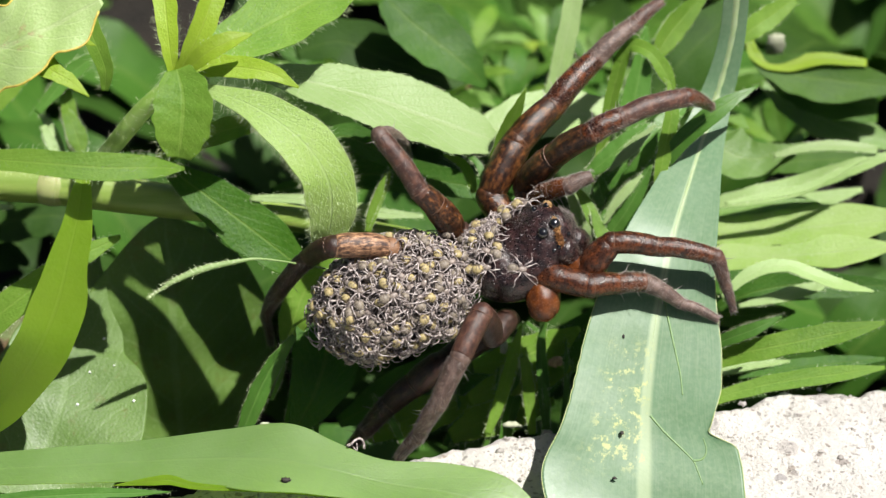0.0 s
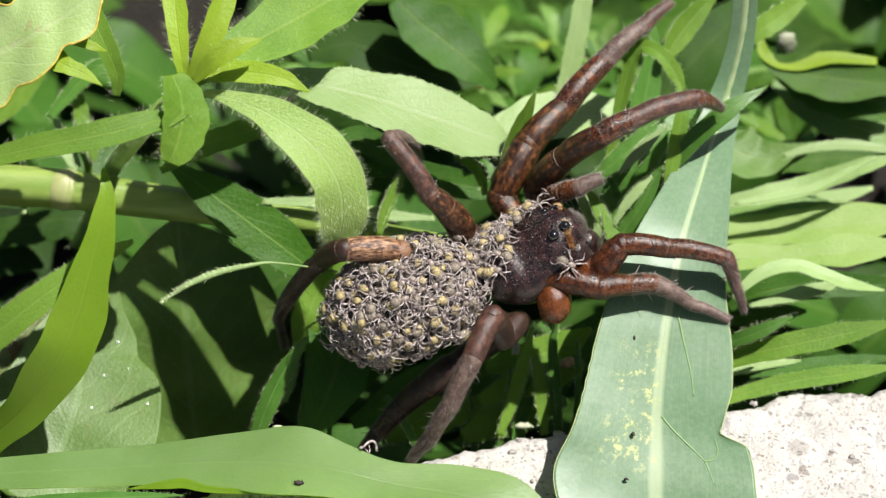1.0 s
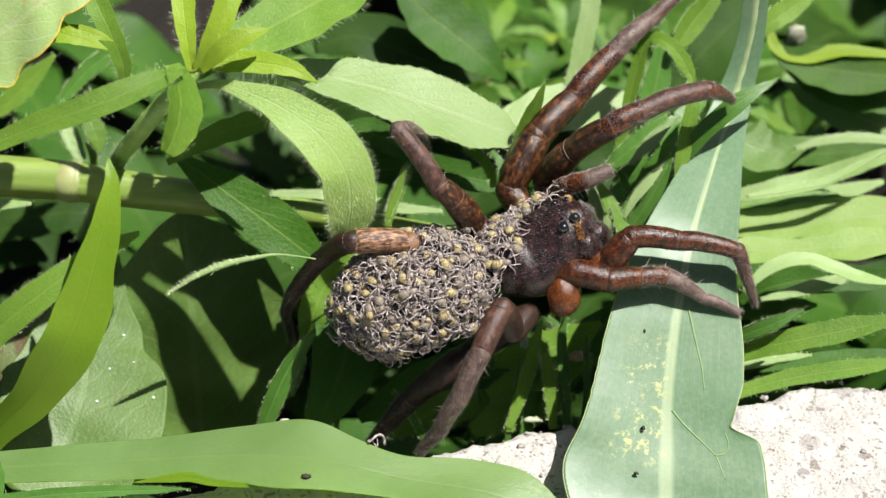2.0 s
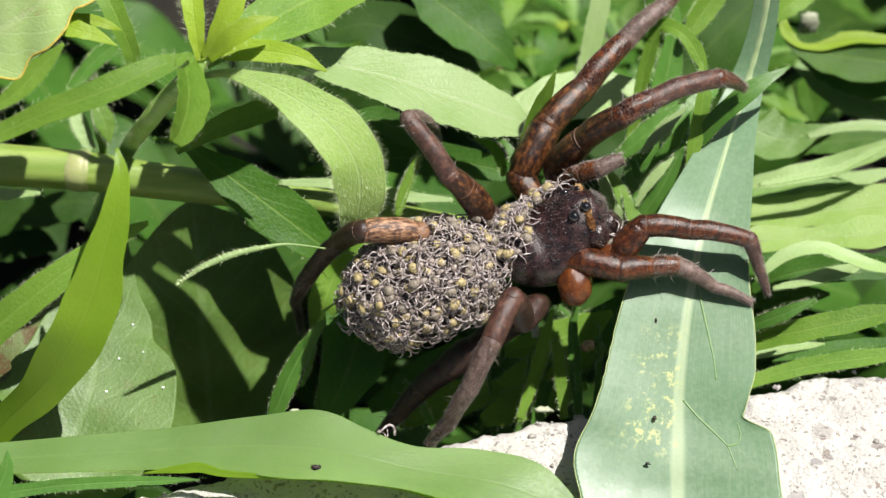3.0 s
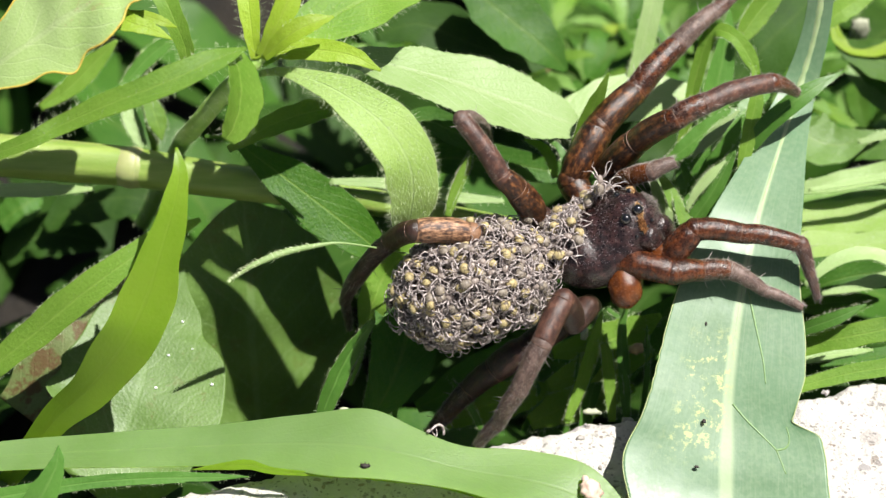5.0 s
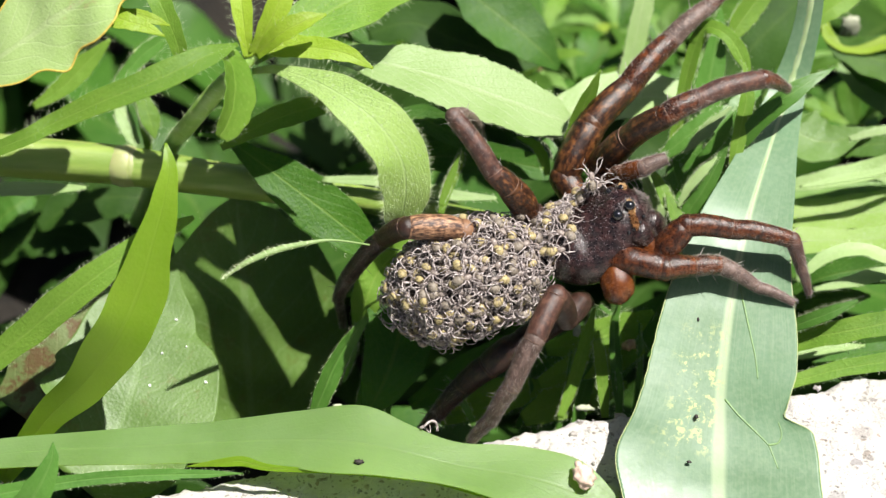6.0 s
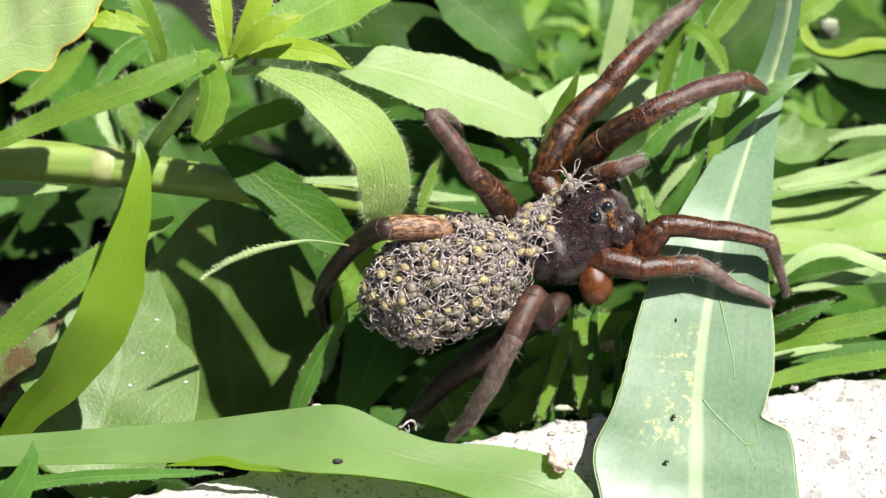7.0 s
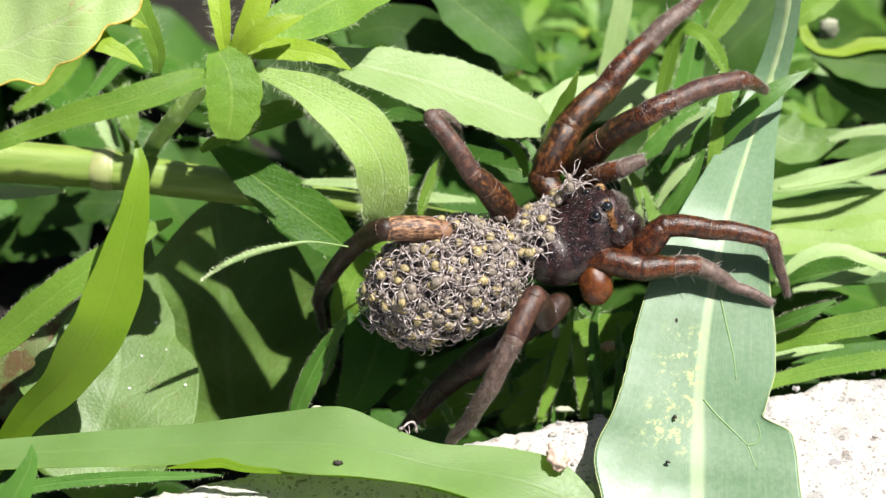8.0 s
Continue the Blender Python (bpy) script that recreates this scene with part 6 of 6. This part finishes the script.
# ---- spiderlings ----
def spiderling(seed, dull):
    """One young spider at the origin, facing +x, clinging to z = 0 with its abdomen raised."""
    rnd = random.Random(seed)
    ob = thing("spiderling", (0, 0, 0), "tiny grey-brown young spider with a yellowish abdomen clinging to its mother", "spiderling", "young on the spider's back")
    pitch = radians(rnd.uniform(-4, 24))
    back, top = np.array((-math.cos(pitch), 0, math.sin(pitch))), np.array((math.sin(pitch), 0, math.cos(pitch)))
    E3 = (back, np.array((0, 1.0, 0)), top)
    c = np.array((-0.02, 0, 0.34)) + back * 0.5
    size = rnd.uniform(0.78, 0.98)
    v, f = ellipsoid(c, E3, (0.54 * size, 0.45 * size, 0.42 * size), 18, 12)
    belly = part("abdomen", v, f, M_YABD2 if dull else M_YABD, ob, c, "yellowish speckled abdomen")
    fuzz = []
    for _ in range(130):
        p = np.array(v[rnd.randrange(len(v))])
        fuzz.append((p, unit(p - c) + 0.9 * back, rnd.uniform(0.10, 0.28), 0.008))
    hv, hf = needles(fuzz)
    part("hair", hv, hf, M_GREYHAIR, belly, c, "fine grey hairs", smooth=False, kind="stuff")
    head = np.array((0.26, 0, 0.30))
    v, f = ellipsoid(head, ((1, 0, 0), (0, 1, 0), (0, 0, 1)), (0.36, 0.27, 0.22), 14, 8)
    part("carapace", v, f, M_YCAR, ob, head)
    for side in (-1, 1):
        for i, a in enumerate((24, 58, 112, 148)):
            a = radians(a + rnd.uniform(-16, 16)) * side
            d = np.array([math.cos(a), math.sin(a), 0])
            p0 = np.array([0.42 - 0.12 * i, 0.18 * side, 0.28])
            r = rnd.uniform(0.65, 1.12)
            up = rnd.uniform(0.10, 0.48)
            lat = np.array([-d[1], d[0], 0])
            b1, b2, b3 = (rnd.uniform(-0.3, 0.3) for _ in range(3))
            pts = [(*p0, 0.058), (*(p0 + d * 0.34 * r + (0, 0, up)), 0.064), (*(p0 + d * 0.50 * r + lat * b1 * 0.4 + (0, 0, up * 1.05)), 0.050), (*(p0 + d * 0.85 * r + lat * b1 + (0, 0, up * rnd.uniform(0.5, 1.0))), 0.043),
                   (*(p0 + d * 1.18 * r + lat * (b1 + b2) + (0, 0, up * rnd.uniform(-0.3, 0.5))), 0.030), (*(p0 + d * 1.42 * r + lat * (b1 + b2 + b3) + (0, 0, rnd.uniform(-0.35, 0.1))), 0.014)]
            v, f = tube(pts, 6, 8)
            bristles = []
            for _ in range(16):
                b = np.array(v[rnd.randrange(6, len(v))])
                bristles.append((b, d * 0.8 + np.array([rnd.uniform(-1, 1) for _ in range(3)]), rnd.uniform(0.08, 0.2), 0.008))
            hv, hf = needles(bristles)
            f = f + [tuple(n + len(v) for n in q) for q in hf]
            part("leg", list(v) + list(hv), f, M_YLEG, ob, p0)
    return ob


young = [spiderling(200 + i, i % 5 in (1, 3)) for i in range(10)]


def seat(p, nrm, turn):
    """Pose on a surface at p (mm) with its up along nrm."""
    z = unit(np.array(nrm, float))
    x = unit(np.cross((0.2, 1.0, 0.1), z))
    x = unit(math.cos(turn) * x + math.sin(turn) * np.cross(z, x))
    y = np.cross(z, x)
    return Matrix([(x[i], y[i], z[i], p[i] * MM) for i in range(3)] + [(0, 0, 0, 1)])


rnd = random.Random(9)
seats = []
tries = 0
while len(seats) < 200 and tries < 20000:
    tries += 1
    d = unit(np.array([rnd.gauss(0, 1) for _ in range(3)]))
    if d[2] < -0.45 or (d[0] > 0.75 and d[2] < 0.2):
        continue
    p = ABD_C + FORE * d[0] * ABD_R[0] * 1.0 + LEFT * d[1] * ABD_R[1] + UP * d[2] * ABD_R[2]
    if any(np.linalg.norm(p - q) < 0.82 for q, _ in seats):
        continue
    nrm = unit(FORE * d[0] / ABD_R[0] + LEFT * d[1] / ABD_R[1] + UP * d[2] / ABD_R[2])
    seats.append((p + nrm * rnd.uniform(-0.25, 0.7), nrm))
# a few more on the back of the carapace
for s, w in ((-4.6, 0), (-4.2, 1.2), (-4.3, -1.1), (-3.6, 0.4), (-3.4, 1.7), (-3.5, -1.6), (-2.6, 2.2), (-2.4, 0.9), (-2.7, -0.5), (-1.2, 2.8), (0.2, 2.9), (-1.5, 1.7), (1.4, 2.4),
             (-3.9, 2.3), (-3.1, 3.0), (-2.2, 3.3), (-1.7, 2.4), (-0.5, 3.3), (-4.6, 1.9), (-3.2, 0.9), (-1.9, 0.2), (-4.0, -0.3), (0.9, 3.1), (-0.6, 2.2), (-2.9, 1.5), (-5.0, 0.8), (-5.2, -0.6)):
    seats.append((on_shield(CAR_C + FORE * s + LEFT * w + UP * 2.4), unit(UP + LEFT * w * 0.25)))
for n, (p, nrm) in enumerate(seats):
    src = young[n % 10]
    jig = nrm + 0.35 * np.array([rnd.uniform(-1, 1) for _ in range(3)])
    m = seat(p, jig, rnd.uniform(0, 6.283))
    if n < 10:
        src.matrix_basis = m
    else:
        copy_thing(src, m)


# one restless young spider
walker = copy_thing(young[1], pose(0, 0, 0))
WALK = [(0.0, (7.74, -3.87, 14.35), 0.3), (0.3, (8.83, -3.85, 14.65), 0.2), (0.6, (10.29, -3.59, 14.64), 0.2), (0.9, (10.76, -2.98, 14.4), 0.0), (1.5, (11.36, -1.51, 11.9), 0.0), (2.6, (12.28, -0.84, 11.86), 0.6),
        (3.1, (13.05, -1.3, 14.09), 1.4), (3.3, (12.17, -1.61, 15.77), 2.2), (3.5, (9.96, -3.29, 16.63), 2.6), (3.7, (7.98, -1.91, 17.17), 2.4), (3.9, (7.95, 0.09, 17.18), 1.8), (4.1, (8.28, 2.33, 16.87), 1.6), (4.6, (7.66, 2.01, 16.56), 2.0), (8.0, (7.62, 1.95, 16.5), 2.1)]

# bits caught on leaves and slab
for c, r, m, label in (
        ((16.29, -5.2, 8.21), (0.12, 0.28, 0.1), M_DEBRIS, "tiny dark speck of dirt on the waxy leaf"), ((16.02, -12.15, 4.37), (0.16, 0.2, 0.1), M_DEBRIS, "tiny dark speck of dirt on the waxy leaf"),
        ((15.37, -15.33, 2.61), (0.2, 0.12, 0.1), M_DEBRIS, "tiny dark speck of dirt on the waxy leaf"), ((-10.37, -16.85, 4.05), (0.36, 0.24, 0.22), M_DEBRIS, "black crumb of dirt on the smooth leaf"),
        ((-12.28, -11.06, 4.05), (0.35, 0.15, 0.15), M_FLUFF, "scrap of white fluff on the leaf edge"), ((11.37, -0.6, 0.09), (0.6, 0.5, 0.4), M_STRAW, "pale straw-brown scrap of dead leaf"),
        ((7.02, 0.3, 0.98), (0.3, 0.75, 0.5), M_FLUFF, "pale fallen petal between the grass stems"), ((7.69, -5.65, -2.14), (0.7, 0.3, 0.25), M_FLUFF, "pale fallen petal beside the slab"),
        ((32.36, 33.52, 5.96), (0.8, 0.5, 1.2), M_FLUFF, "pale blurred petal among the far weeds"), ((5.18, 39.75, -4.78), (0.9, 0.5, 0.35), M_STRAW, "pinkish scrap of dead leaf on the ground"),
        ((-26.52, 1.9, 0.06), (0.12, 0.12, 0.1), M_DEWGLINT, "tiny droplet on the broad leaf, its sparkle painted white"), ((-27.5, -1.15, -0.79), (0.1, 0.1, 0.08), M_DEWGLINT, "tiny droplet on the broad leaf, its sparkle painted white"),
        ((-28.33, -4.02, -1.64), (0.13, 0.12, 0.1), M_DEWGLINT, "tiny droplet on the broad leaf, its sparkle painted white"), ((-23.75, -3.37, -1.88), (0.12, 0.12, 0.1), M_DEWGLINT, "tiny droplet on the broad leaf, its sparkle painted white"),
        ((-25.53, -0.52, -0.65), (0.07, 0.07, 0.06), M_DEWGLINT, "tiny droplet on the broad leaf, its sparkle painted white")):
    v, f = ellipsoid(c, ((1, 0, 0), (0, 1, 0), (0, 0, 1)), r, 12, 8, 0.6, c[0])
    o = part("crumb", v, f, m, None, c)
    tagged(o, label, "debris")
# a small creeping bug
bug = thing("bug", (7.17, -18.72, 0.35), "tiny plump pinkish-beige bug creeping up the smooth leaf", "insect")
BUG = np.array((7.17, -18.72, 0.35))
ALONG, SIDE = unit(np.array((-0.45, 0.75, 0.5))), unit(np.array((0.85, 0.5, 0.02)))
v, f = ellipsoid(BUG, (ALONG, SIDE, np.cross(ALONG, SIDE)), (0.95, 0.78, 0.6), 24, 16, 0.45)
part("body", v, f, M_PINK, bug, BUG, "wrinkled pinkish-beige body")
v, f = ellipsoid(BUG + ALONG * 0.95, (ALONG, SIDE, np.cross(ALONG, SIDE)), (0.34, 0.3, 0.28), 12, 8, 0.1)
part("head", v, f, M_PINK, bug, BUG)
CREEP = [(0.0, (7.17, -18.72, 0.35)), (4.3, (7.17, -18.41, 0.66)), (4.7, (7.06, -17.7, 1.66)), (5.8, (7.47, -17.09, 2.41)), (6.0, (7.12, -16.84, 2.65)), (6.5, (7.18, -16.08, 3.28)), (7.0, (6.86, -15.77, 3.3)), (8.0, (6.71, -15.5, 3.29))]
CURL = np.array((-5.12, -13.17, 3.92))
coil = [(*(CURL + (0.8 * math.cos(a) * (1 - a / 9), 0.35 * math.sin(2 * a), 0.62 * math.sin(a) * (1 - a / 9))), 0.10 * (1.1 - a / 9)) for a in np.linspace(-0.3, 7.4, 18)]
v, f = tube(coil, 8, 40)
tagged(part("curled_husk", v, f, M_YLEG, None, CURL), "small curled grey husk on the leaf edge", "husk")


def swing(ob, axis, keys, second=None, twists=(), drift=()):
    """Turns a thing about its own base: degrees about axis over time, twists about the second axis, and a drift along x in mm."""
    loc = ob.location.copy()
    twists, drift = dict(twists), dict(drift)
    rows = []
    for t, deg in keys:
        m = Matrix.Translation(loc + Vector((drift.get(t, 0.0) * MM, 0, 0))) @ Matrix.Rotation(radians(deg), 4, axis)
        if second is not None:
            m = m @ Matrix.Rotation(radians(twists[t]), 4, second)
        rows.append((t, m))
    walk(ob, rows)


def motions():
    view = Vector((0, -0.707, 0.707))
    swing(sway, view, [(0, -25), (0.1, -32), (0.2, -5), (0.3, -17), (0.4, -9), (0.5, -14), (0.6, -14.5), (0.7, -9), (0.8, -11), (0.9, -5), (1.0, -10), (1.2, -8.5), (1.7, -4), (2.3, 0), (3.0, 0), (4.5, 0.5), (5.8, 1.5), (6.6, 1.5), (7.0, -1), (7.2, -16), (7.4, -8), (7.5, -9), (7.6, -23), (7.75, -12), (8.0, -5)])
    swing(droop, view, [(0, 8), (0.2, 3), (0.4, 3), (0.5, 5), (0.7, 3), (1, 3), (1.2, 2), (1.8, 1), (2.3, 0), (2.5, 0), (3, 0), (3.5, 0), (4, 1), (4.5, 2), (6, 0), (7, 0), (7.5, 2), (7.75, 8), (8, 12)],
          Vector((0, 0.707, 0.707)), [(0, 0), (0.2, 52), (0.4, 54), (0.5, 10), (0.7, 50), (1, 46), (1.2, 60), (1.8, 62), (2.3, 64), (2.5, 68), (3, 65), (3.5, 66), (4, 62), (4.5, 61), (6, 66), (7, 67), (7.5, 65), (7.75, 44), (8, 24)], [(0, 2.4), (0.2, 0.7), (0.4, 0.85), (0.5, 2), (0.7, 1.25), (1, 1.1), (1.2, 0.7), (1.8, 0.4), (2.3, 0.2), (2.5, 0), (3, 0.4), (3.5, -0.1), (4, 0.3), (4.5, 0.1), (6, 0.3), (7, -0.1), (7.5, 0.4), (7.75, 0.9), (8, 1.5)])
    swing(lobed, view, [(0, -15), (0.2, -5), (0.6, -8), (1.0, -9), (1.2, -4), (2.5, 0), (3.5, -5), (4.5, -2), (6.0, -1), (7.0, 0), (7.4, -4), (8.0, -11)])
    swing(blade, view, [(0, 1.8), (0.5, 0.5), (1.0, -0.3), (2.5, 0), (3.5, -0.6), (4.5, -1.1), (6.0, -0.4), (7.0, 0.8), (8.0, 0.9)])
    walk(bug, [(t, pose(*(c * MM for c in p))) for t, p in CREEP])
    walk(walker, [(t, seat(p, (0.25, -0.65, 0.7), turn)) for t, p, turn in WALK])


motions()
